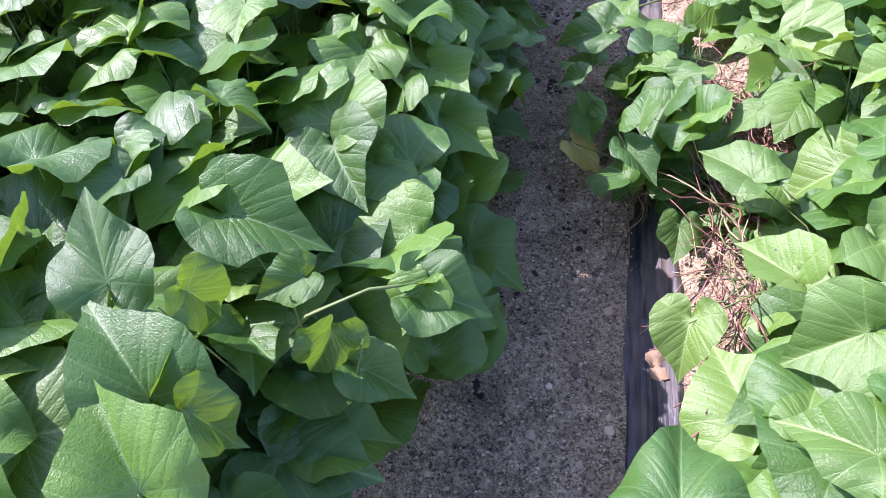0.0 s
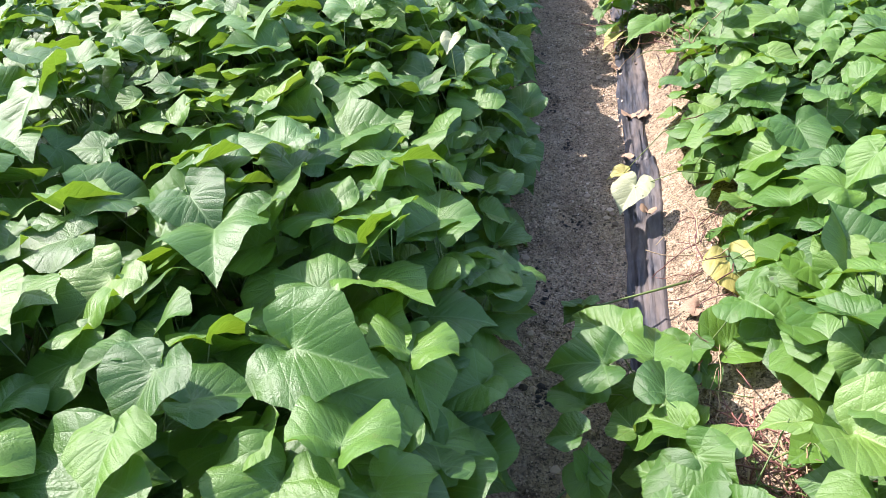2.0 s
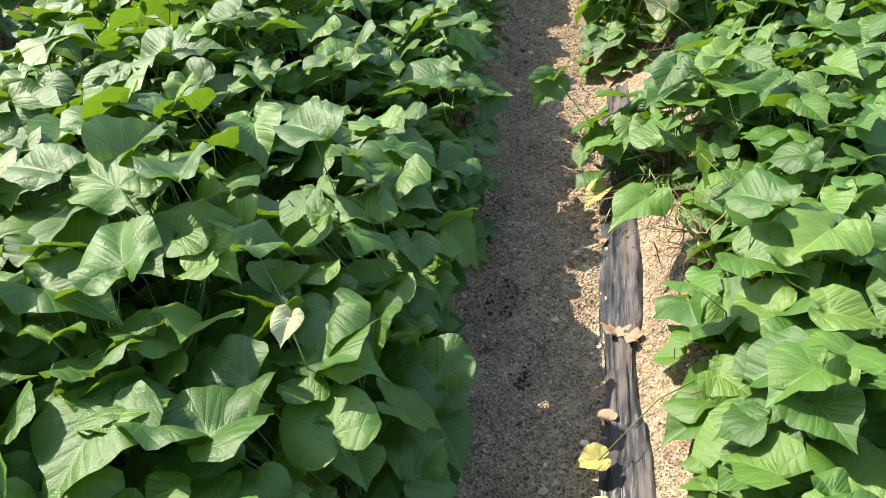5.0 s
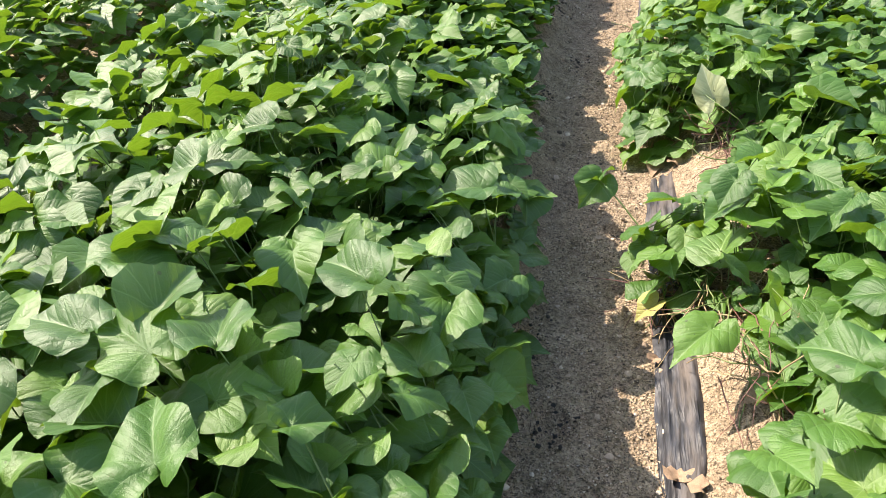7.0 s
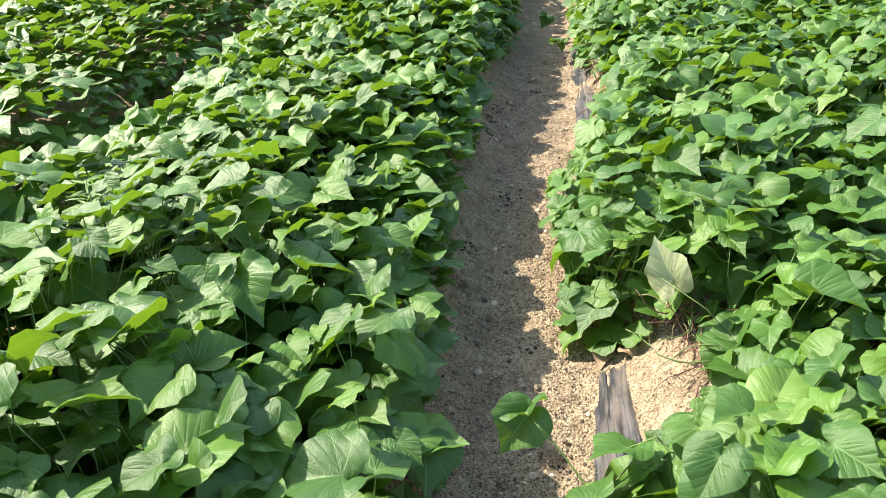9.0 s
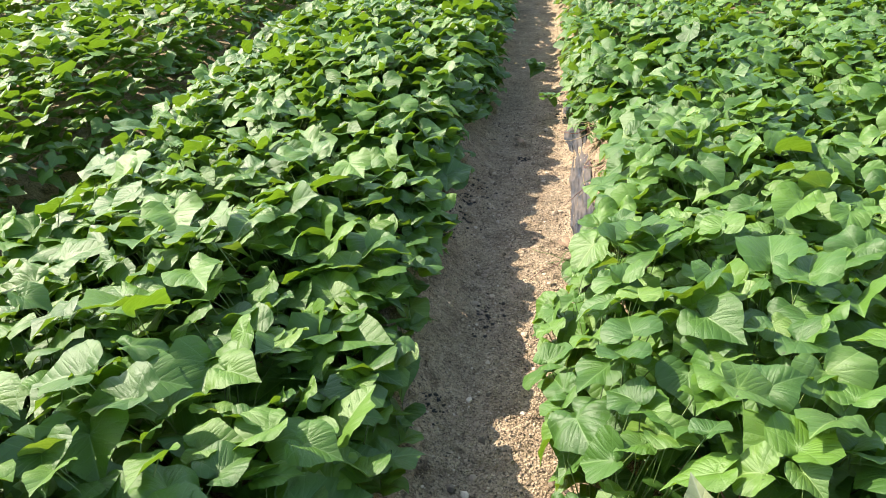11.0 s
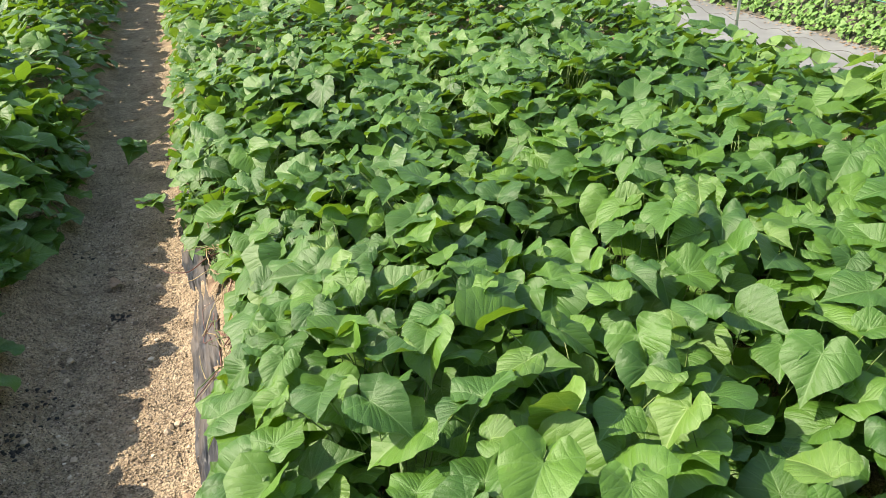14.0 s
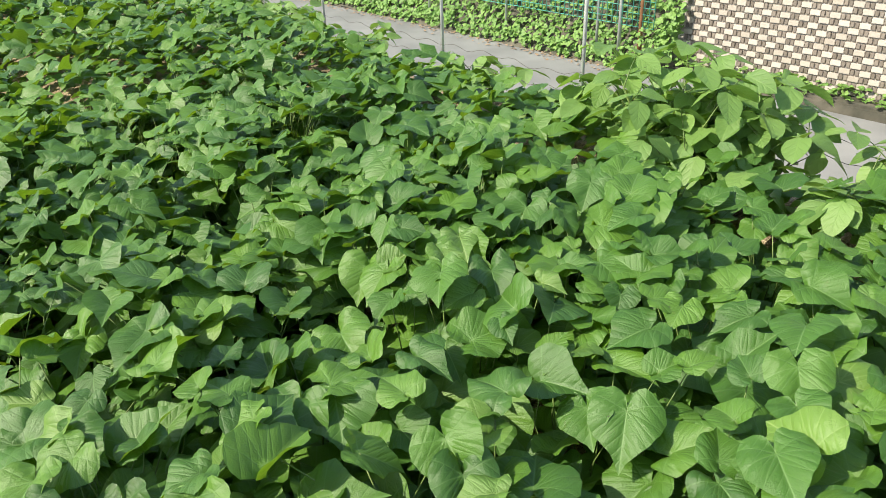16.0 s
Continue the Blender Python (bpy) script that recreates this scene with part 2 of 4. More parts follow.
M_BRICK_PALE = brick_material("pale_brick", (0.40, 0.35, 0.31), (0.49, 0.44, 0.40), (0.56, 0.50, 0.46))
M_BRICK_DARK = brick_material("dark_brick", (0.16, 0.135, 0.115), (0.215, 0.18, 0.16), (0.29, 0.245, 0.215))

# ---- small builders ----


def mesh_of(name, verts, faces, mat, uvs=None, smooth=True):
    me = bpy.data.meshes.new(name)
    me.from_pydata([tuple(v) for v in verts], [], faces)
    if uvs is not None:
        lay = me.uv_layers.new(name="UVMap")
        loop = np.empty(len(me.loops), dtype=np.int32)
        me.loops.foreach_get("vertex_index", loop)
        lay.data.foreach_set("uv", np.asarray(uvs, dtype=np.float32)[loop].ravel())
    me.materials.append(mat)
    if smooth:
        me.polygons.foreach_set("use_smooth", [True] * len(me.polygons))
    me.update()
    return me


def child(name, me, parent, m=None, label=""):
    ob = new(name, me)
    ob.parent = parent
    if m is not None:
        ob.matrix_basis = m
    if label:
        ob["label"] = label
    return ob


def tubes(paths, sides=5):
    """Vertices and faces of tapering tubes: each path is a list of (point, radius)."""
    V, Fs = [], []
    for path in paths:
        first = len(V)
        n = len(path)
        for i, (p, r) in enumerate(path):
            p = Vector(p)
            d = (Vector(path[min(i + 1, n - 1)][0]) - Vector(path[max(i - 1, 0)][0])).normalized()
            a = d.orthogonal().normalized()
            b = d.cross(a)
            for s in range(sides):
                w = 2 * math.pi * s / sides
                V.append(p + a * (r * math.cos(w)) + b * (r * math.sin(w)))
        for i in range(n - 1):
            for s in range(sides):
                o, q = first + i * sides, (s + 1) % sides
                Fs.append((o + s, o + q, o + sides + q, o + sides + s))
        Fs.append(tuple(first + s for s in reversed(range(sides))))
        Fs.append(tuple(first + (n - 1) * sides + s for s in range(sides)))
    return V, Fs


def heart(th, lobed):
    """Radius of a heart-shaped blade, by the angle from the tip; 1 at the tip."""
    a = abs(th)
    keys = ((0.0, 1.02), (0.06, 0.91), (0.16, 0.82), (0.34, 0.735), (0.65, 0.69), (1.1, 0.67), (1.4, 0.665), (1.8, 0.62), (2.2, 0.55), (2.6, 0.47), (2.9, 0.33), (math.pi, 0.10))
    for (a0, r0), (a1, r1) in zip(keys, keys[1:]):
        if a <= a1:
            r = r0 + (r1 - r0) * (a - a0) / (a1 - a0)
            break
    return r + lobed * (0.095 * math.exp(-((a - 1.08) / 0.17) ** 2) - 0.045 * math.exp(-((a - 0.55) / 0.22) ** 2))


def blade(rnd, segs, rings, lobed, cup, wave, droop):
    """One leaf blade 1 long, stalk at the origin, tip along +y."""
    ths = []
    for i in range(segs + 1):
        f = -1 + 2 * i / segs
        ths.append(math.pi * math.copysign(abs(f) ** 1.12, f))
    V, UV, Fs = [(0, 0, 0)], [(0, 0)], []
    ph, k1 = rnd.uniform(0, 6.28), rnd.choice((3, 4, 5))
    twist, fold, puff = rnd.uniform(-0.2, 0.2), rnd.uniform(0.4, 1.1), rnd.uniform(0.1, 0.75)
    for j in range(1, rings + 1):
        q = (j / rings) ** 0.85
        for th in ths:
            r = heart(th, lobed) * q * (1 + 0.025 * math.sin(5 * th + ph) + 0.012 * math.sin(17 * th + 2 * ph))
            x, y = r * math.sin(th), r * math.cos(th)
            z = cup * fold * abs(x) ** 1.08 * 0.8 - droop * max(y, 0) ** 2 - 0.5 * droop * x * x
            z += wave * q * q * math.sin(k1 * th + ph) * (0.5 + 0.5 * abs(math.sin(th))) + twist * x * y
            half = min(1.0, abs(x) / 0.66)
            z += puff * (math.sin(math.pi * half ** 0.8) * 0.10 - 0.16 * half ** 3 * q)
            z += 0.035 * q ** 4 * math.sin(9 * th + 3 * ph) * (0.4 + wave * 5)
            z -= 0.16 * cup * math.exp(-(y * y + x * x) / 0.02)
            V.append((x, y, z))
            UV.append((x, y))
    m = segs + 1
    for i in range(segs):
        Fs.append((0, 1 + i + 1, 1 + i))
        for j in range(rings - 1):
            o = 1 + j * m + i
            Fs.append((o, o + 1, o + m + 1, o + m))
    return V, Fs, UV


rng = random.Random(7)
NEAR_BLADES = [blade(rng, 36, 5, rng.choice((0, 0, 0.15, 0.3, 0.5, 0.8)), rng.uniform(0.25, 0.95), rng.uniform(0.05, 0.12), rng.uniform(0.05, 0.36)) for _ in range(20)]
FAR_BLADES = [blade(rng, 18, 3, rng.choice((0.1, 0.3, 0.6, 1.0)), rng.uniform(0.25, 0.95), rng.uniform(0.05, 0.12), rng.uniform(0.05, 0.36)) for _ in range(12)]
LEAF_MESHES = [mesh_of("leaf", v, f, M_LEAF, uv) for v, f, uv in NEAR_BLADES]
LIGHT_MESHES = [mesh_of("young_leaf", v, f, M_LEAF_LIGHT, uv) for v, f, uv in NEAR_BLADES]
YELLOW_MESHES = [mesh_of("yellow_leaf", v, f, M_LEAF_YELLOW, uv) for v, f, uv in NEAR_BLADES[:5]]
PALE_MESHES = [mesh_of("pale_leaf", v, f, M_LEAF_PALE, uv) for v, f, uv in NEAR_BLADES[5:9]]
FAR_ARR = [(np.array(v), f, np.array(uv)) for v, f, uv in FAR_BLADES]
SMALL_R = random.Random(19)
SMALL_ARR = [(np.array(v), f, np.array(uv)) for v, f, uv in (blade(SMALL_R, 10, 2, SMALL_R.choice((0.1, 0.3, 0.6, 1.0)), SMALL_R.uniform(0.25, 0.95), SMALL_R.uniform(0.04, 0.09), SMALL_R.uniform(0.05, 0.36)) for _ in range(12))]


class Mass:
    """Many leaves gathered into one mesh."""

    def __init__(self):
        self.V, self.F, self.UV, self.n = [], [], [], 0

    def add(self, arr, m):
        v, f, uv = arr
        a = np.array(m)
        self.V.append(v @ a[:3, :3].T + a[:3, 3])
        self.UV.append(uv)
        self.F += [tuple(i + self.n for i in face) for face in f]
        self.n += len(v)

    def mesh(self, name, mat):
        return mesh_of(name, np.concatenate(self.V).tolist(), self.F, mat, np.concatenate(self.UV))


# ---- the plan: beds and furrows run along y ----
def lerp_keys(keys, y):
    if y <= keys[0][0]:
        return keys[0][1]
    for (a, p), (b, q) in zip(keys, keys[1:]):
        if y <= b:
            f = (y - a) / (b - a)
            f = f * f * (3 - 2 * f)
            return p + (q - p) * f
    return keys[-1][1]


LEFT_EDGE = ((0.0, -0.30), (0.45, -0.22), (0.75, -0.11), (1.2, -0.09), (1.6, -0.09), (3.4, -0.13), (4.3, -0.21), (5.2, -0.26), (6.2, -0.26), (8.0, -0.16))
RIGHT_EDGE = ((0.35, 0.24), (0.62, 0.28), (0.75, 0.40), (1.08, 0.40), (1.22, 0.14), (1.62, 0.13), (1.85, 0.41), (2.2, 0.41), (2.45, 0.34), (2.75, 0.33), (2.95, 0.42), (3.25, 0.42), (3.38, 0.38), (3.5, 0.13), (3.7, 0.13), (3.84, 0.46), (4.24, 0.50), (4.42, 0.10), (5.1, 0.08), (5.45, 0.2), (6.0, 0.30), (6.5, 0.39), (6.9, 0.34), (7.3, 0.22), (7.6, 0.24))
FILM_X = 0.245
FIELD_Y0, FIELD_Y1 = 0.02, 14.0


def wob(x, y, s, seed=0.0):
    return noise.noise(Vector((x * s + seed, y * s - seed, seed)))


# Each bed: left edge, right edge (functions of y), height of its canopy
BEDS = [
    (lambda y: -6.2, lambda y: -4.0, 0.56),
    (lambda y: -3.75, lambda y: -1.98 + 0.05 * wob(0, y, 1.3, 4), 0.60),
    (lambda y: -1.77 + 0.05 * wob(0, y, 1.5, 9), lambda y: lerp_keys(LEFT_EDGE, y) + 0.05 * wob(0, y, 3.1, 2), 0.585),
    (lambda y: lerp_keys(RIGHT_EDGE, y) + 0.04 * wob(0, y, 4.0, 5), lambda y: 1.42 + 0.05 * wob(0, y, 1.5, 7), 0.48),
    (lambda y: 1.28 + 0.05 * wob(0, y, 1.5, 7), lambda y: 2.56 + 0.06 * wob(0, y, 1.2, 3), 0.50),
    (lambda y: 2.42 + 0.06 * wob(0, y, 1.2, 3), lambda y: lerp_keys(((4.5, 3.15), (5.4, 3.1), (5.75, 2.9), (6.2, 3.05), (7.5, 3.12), (9.5, 3.2)), y), 0.45),
]


def canopy(bed, x, y):
    """Height of the top of the foliage; None outside the bed."""
    lo, hi, h = bed
    d = min(x - lo(y), hi(y) - x)
    if d < 0:
        return None
    s = math.sin(min(1.0, d / 0.22) * math.pi / 2)
    rise = 0.08 if h > 0.52 else 0.03
    if bed is BEDS[2]:
        h -= lerp_keys(((2.8, 0.0), (3.4, 0.1), (4.6, 0.1), (5.3, 0.0)), y) * min(1.0, max(0.0, (x + 0.85) / 0.35))
    edge = 0.5 if rise > 0.05 else 0.38
    top = (h - rise) * (edge + (1 - edge) * s) + rise * min(1.0, d / 0.75)
    if x < 0.34 and bed is BEDS[3] and (1.1 < y < 1.75 or 3.4 < y < 3.9):
        top = min(top, 0.27)
    if rise > 0.05:
        top -= lerp_keys(((4.2, 0.0), (5.1, 0.1), (6.2, 0.1), (7.2, 0.03)), y) * s
    return top + 0.07 * wob(x, y, 2.1, 1) + 0.035 * wob(x, y, 6.0, 6)


def ground_z(x, y):
    z = 0.0
    for lo, hi in ((-6.2, -4.1), (-3.75, -2.25), (-1.6, -0.22), (0.3, 1.22), (1.45, 2.4), (2.55, 3.3)):
        d = min(x - lo, hi - x)
        if d > -0.12:
            s = min(1.0, (d + 0.12) / 0.3)
            z = max(z, 0.17 * s * s * (3 - 2 * s))
    if x > 3.58:
        s = min(1.0, (x - 3.58) / 0.9)
        z -= 1.17 * s * s * (3 - 2 * s)
    if -2 < x < 3.45:
        z += 0.012 * wob(x, y, 3.0, 11) + 0.007 * wob(x, y, 11.0, 12)
        if -0.7 < x < 0.9:
            z += 0.007 * wob(x, y, 30.0, 13) + 0.006 * max(0.0, wob(x, y, 17.0, 15))
            for px, py in FOOT:
                q = ((x - px) / 0.045) ** 2 + ((y - py) / 0.06) ** 2
                if q < 6:
                    z += 0.012 * math.exp(-abs(q - 1.4)) - 0.032 * math.exp(-q)
    return z


FOOT = [(0.03, 2.79), (0.06, 2.37), (-0.04, 3.06), (-0.23, 6.28), (0.07, 1.2), (-0.18, 6.43), (0.12, 3.93), (-0.09, 0.73)]


def axis(*runs):
    out = []
    for a, b, step in runs:
        out += list(np.arange(a, b - 1e-6, step))
    return out


def build_ground():
    xs = [-800, -200, -60, -20, -9] + axis((-7, -0.7, 0.15), (-0.7, 0.85, 0.02), (0.85, 3.4, 0.12), (3.4, 4.6, 0.06), (4.6, 8.0, 0.7)) + [8, 13, 30, 80, 200, 800]
    ys = [-800, -200, -60, -15, -4] + axis((-1.5, 0.2, 0.15), (0.2, 7.6, 0.022), (7.6, 15, 0.1)) + [15, 20, 40, 90, 200, 800]
    V = [(x, y, ground_z(x, y)) for y in ys for x in xs]
    w = len(xs)
    Fs = [(j * w + i, j * w + i + 1, (j + 1) * w + i + 1, (j + 1) * w + i) for j in range(len(ys) - 1) for i in range(w - 1)]
    tagged(new("ground", mesh_of("ground", V, Fs, M_SAND)), "pale sandy soil of ridges and furrows", "ground", kind="structure")


build_ground()


def build_grains():
    """Loose coarse grains lying along the open furrow."""
    r = random.Random(21)
    V, Fs = [], []
    for _ in range(30000):
        y = 0.3 + 7.5 * r.random() ** 1.25
        x = r.gauss(0.03, 0.16)
        if not -0.4 < x < 0.55:
            continue
        s = r.choice((0.0016, 0.002, 0.0026, 0.003, 0.0045))
        z = ground_z(x, y) + s * 0.4
        o = len(V)
        a = r.uniform(0, 6.28)
        for kx, ky, kz in ((1, 0, 0), (-0.5, 0.87, 0), (-0.5, -0.87, 0), (0, 0, 0.9), (0.2, 0.1, -0.7)):
            c, sn = math.cos(a), math.sin(a)
            V.append((x + s * (kx * c - ky * sn) * r.uniform(0.8, 1.4), y + s * (kx * sn + ky * c), z + s * kz))
        Fs += [(o, o + 1, o + 3), (o + 1, o + 2, o + 3), (o + 2, o, o + 3), (o + 1, o, o + 4), (o + 2, o + 1, o + 4), (o, o + 2, o + 4)]
    tagged(new("sand_grains", mesh_of("sand_grains", V, Fs, M_GRAIN, smooth=False)), "loose coarse sand grains scattered along the furrow", "sand", kind="stuff")


build_grains()


def film_strip(y0, y1, seed):
    """A crinkled strip of black mulch film at the foot of the ridge, dipping under the sand in places."""
    V, Fs = [], []
    n, w = int((y1 - y0) / 0.015), 17
    for j in range(n + 1):
        y = y0 + (y1 - y0) * j / n
        c = FILM_X + 0.022 * wob(0, y, 1.4, seed) + 0.006 * (y - 2)
        half = 0.049 * (1 + 0.45 * wob(0, y, 2.7, seed + 3))
        end = max(0.0, 1 - min(j, n - j) * 0.015 / 0.06)
        sink = 0.03 * end * end + 0.06 * max(0.0, wob(3, y, 3.5, seed + 5) - 0.12)
        for i in range(w):
            f = -1 + 2 * i / (w - 1)
            x = c + half * f + 0.006 * wob(f * 2, y, 9.0, seed)
            z = ground_z(x, y) + 0.014 * (1 - f * f * f * f) + 0.004 * math.sin(11 * f + 4 * wob(0, y, 1.1, seed)) + 0.005 * wob(f * 3, y, 2.5, seed)
            V.append((x, y, z - sink))
    for j in range(n):
        for i in range(w - 1):
            o = j * w + i
            Fs.append((o, o + 1, o + w + 1, o + w))
    ob = new("mulch_film", mesh_of("mulch_film", V, Fs, M_FILM))
    tagged(ob, "crinkled black plastic mulch film half buried in sand", "plastic film", "mulch film strips")


for k, (a, b) in enumerate(((0.1, 1.32), (1.36, 2.66), (2.6, 4.3), (5.1, 7.9))):
    film_strip(a, b, 31 + 7 * k)

# ---- sweet potato plants ----
SUNFLAT = Vector((sun_way.x, sun_way.y, 0)).normalized()


def leaf_pose(bed, x, y, z, r, size):
    """A leaf at its place in the canopy: leaning out near the bed's edges, else loosely towards the light."""
    lo, hi, _ = bed
    dl, dr = x - lo(y), hi(y) - x
    out = 0.0
    if dr < 0.22:
        out = (0.22 - dr) / 0.22
    elif dl < 0.22:
        out = -(0.22 - dl) / 0.22
    nrm = Vector((out * 0.4, 0, 1)) + SUNFLAT * 0.21 + Vector((r.gauss(0, 0.24), r.gauss(0, 0.24), 0))
    nrm.normalize()
    yaw = r.uniform(-math.pi, math.pi)
    tip = Vector((math.sin(yaw), math.cos(yaw), 0)) + Vector((out * 1.1, 0, 0))
    tip = (tip - nrm * tip.dot(nrm)).normalized()
    side = tip.cross(nrm)
    rot = Matrix((side, tip, nrm)).transposed().to_4x4()
    rot = rot @ Matrix.Rotation(radians(r.uniform(-20, 12)), 4, "X")
    at = Vector((x, y, z)) - (rot.to_3x3() @ Vector((0, size * 0.3, 0)))
    wide = size * r.uniform(0.86, 1.14)
    return Matrix.Translation(at) @ rot @ Matrix.Diagonal((wide, size, size, 1))


LEAF_R = random.Random(11)
STEP_NEAR, STEP_FAR = 0.0585, 0.067
PLANT_X, PLANT_Y = 0.42, 0.36


# Large leaves that stand clear of the rest: stalk end, then tip
SHOWY_FIRST = (
    (-0.42, 0.64, 0.55, -0.28, 0.62, 0.53),
    (-0.38, 0.25, 0.55, -0.46, 0.34, 0.62),
    (-0.41, 0.35, 0.56, -0.50, 0.43, 0.64),
    (-0.40, 0.47, 0.60, -0.37, 0.49, 0.52),
    (-0.50, 0.47, 0.60, -0.55, 0.56, 0.66),
    (-0.30, 0.56, 0.53, -0.36, 0.53, 0.51),
    (-0.25, 0.50, 0.50, -0.28, 0.47, 0.42),
    (-0.22, 0.50, 0.42, -0.14, 0.48, 0.40),
    (0.19, 0.36, 0.42, 0.20, 0.51, 0.40),
    (0.35, 1.00, 0.36, 0.27, 1.10, 0.34),
    (0.38, 0.77, 0.38, 0.31, 0.85, 0.36),
    (0.41, 0.45, 0.45, 0.31, 0.51, 0.43),
    (-0.19, 1.05, 0.40, -0.09, 0.98, 0.38),
    (-0.23, 0.99, 0.41, -0.18, 0.90, 0.39),
    (0.16, 1.17, 0.25, 0.22, 1.10, 0.23),
    (-0.36, 0.34, 0.56, -0.31, 0.34, 0.49),
)
SHOWY_MIDWAY = (
    (0.10, 1.57, 0.26, -0.02, 1.59, 0.23),
    (0.20, 1.61, 0.25, 0.22, 1.74, 0.22),
    (0.21, 1.50, 0.27, 0.22, 1.61, 0.26),
    (0.13, 1.68, 0.22, 0.04, 1.78, 0.19),
    (0.23, 1.43, 0.27, 0.17, 1.47, 0.25),
    (0.07, 1.53, 0.19, -0.00, 1.61, 0.15),
    (0.39, 1.39, 0.36, 0.33, 1.40, 0.34),
    (0.05, 1.41, 0.24, -0.01, 1.44, 0.20),
    (-0.66, 2.55, 0.63, -0.78, 2.61, 0.65),
    (-0.55, 2.57, 0.65, -0.59, 2.69, 0.63),
    (-0.54, 2.35, 0.63, -0.61, 2.46, 0.65),
    (-0.41, 2.49, 0.57, -0.34, 2.54, 0.55),
    (-0.29, 2.67, 0.47, -0.21, 2.71, 0.43),
    (-0.79, 2.57, 0.64, -0.91, 2.60, 0.64),
    (-0.69, 2.64, 0.64, -0.69, 2.77, 0.64),
    (0.49, 2.88, 0.46, 0.40, 2.97, 0.44),
    (0.34, 2.71, 0.38, 0.37, 2.63, 0.43),
    (0.29, 3.14, 0.28, 0.20, 3.05, 0.26),
    (0.39, 3.14, 0.40, 0.43, 3.14, 0.31),
    (-0.39, 2.82, 0.60, -0.50, 2.89, 0.60),
    (-0.28, 3.00, 0.46, -0.19, 3.00, 0.44),
    (-0.36, 2.63, 0.57, -0.39, 2.56, 0.55),
    (0.33, 3.25, 0.38, 0.40, 3.26, 0.32),
)
SHOWY_FURTHER = (
    (0.82, 5.35, 0.48, 0.73, 5.25, 0.46),
    (0.65, 4.99, 0.48, 0.68, 5.14, 0.50),
    (0.71, 4.90, 0.49, 0.76, 5.04, 0.50),
    (0.52, 4.98, 0.43, 0.51, 5.13, 0.41),
    (0.68, 5.33, 0.47, 0.60, 5.32, 0.45),
    (0.92, 5.25, 0.49, 0.88, 5.16, 0.47),
    (0.51, 4.97, 0.38, 0.42, 4.97, 0.36),
    (0.49, 5.39, 0.40, 0.41, 5.46, 0.38),
)
SHOWY_FAR = (
    (1.62, 5.96, 0.47, 1.56, 5.87, 0.45),
    (1.32, 5.62, 0.47, 1.33, 5.74, 0.45),
    (1.88, 5.43, 0.47, 1.80, 5.48, 0.44),
    (0.88, 5.75, 0.48, 1.00, 5.81, 0.46),
    (1.27, 5.82, 0.47, 1.28, 5.73, 0.48),
    (1.02, 5.68, 0.47, 1.09, 5.64, 0.41),
)
SHOWY = SHOWY_FIRST + SHOWY_MIDWAY + SHOWY_FURTHER + SHOWY_FAR


def clear_of_showy(x, y, z):
    """Leaves below a large one stay under it."""
    for ax, ay, az, bx, by, bz in SHOWY:
        if (x - (ax + bx) / 2) ** 2 + (y - (ay + by) / 2) ** 2 < 0.0075:
            z = min(z, min(az, bz) - 0.07)
    return z


def sow():
    """Leaves of every bed, gathered by the plant that bears them."""
    plants = {}
    r = LEAF_R
    for b, bed in enumerate(BEDS):
        lo, hi, _ = bed
        x0 = min(lo(y * 0.2) for y in range(-3, 71))
        x1 = max(hi(y * 0.2) for y in range(-3, 71))
        near_bed = b in (2, 3, 4)
        step = STEP_NEAR if near_bed else 0.056 if b == 1 else STEP_FAR
        y = FIELD_Y0
        while y < FIELD_Y1:
            st = step if y < 8.5 else STEP_FAR
            x = x0
            while x < x1:
                px, py = x + r.uniform(-0.5, 0.5) * st, y + r.uniform(-0.5, 0.5) * st
                x += st
                top = canopy(bed, px, py)
                if top is None or (b == 3 and 0.30 < px < 0.47 and 1.2 < py < 1.7):
                    continue
                z = top + 0.02 - (0.11 * r.random() if r.random() < 0.66 else 0.13 + 0.22 * r.random())
                z = max(clear_of_showy(px, py, z), ground_z(px, py) + 0.05)
                key = (b, math.floor(px / PLANT_X), math.floor(py / PLANT_Y))
                size = ((0.1 if b == 2 else 0.09) + 0.024 / (1 + math.exp(4 * (py - 1.3)))) * r.uniform(0.6, 1.3)
                plants.setdefault(key, []).append((px, py, z, size))
            y += st
    return plants


def near_zone(x, y):
    return (-0.9 < x < 1.0 and 0.15 < y < 5.6) or (0.4 < x < 1.7 and 4.9 < y < 6.5)


def mid_zone(x, y):
    return -1.85 < x < 2.6 and 0 < y < 8.6


def petiole(p, foot, r, rad=0.0016):
    p, foot = Vector(p), Vector(foot)
    mid = (p + foot) / 2 + Vector((r.uniform(-0.03, 0.03), r.uniform(-0.03, 0.03), 0.03))
    return [(foot, rad * 1.2), (mid, rad), (p, rad * 0.8)]


PLANTS = []


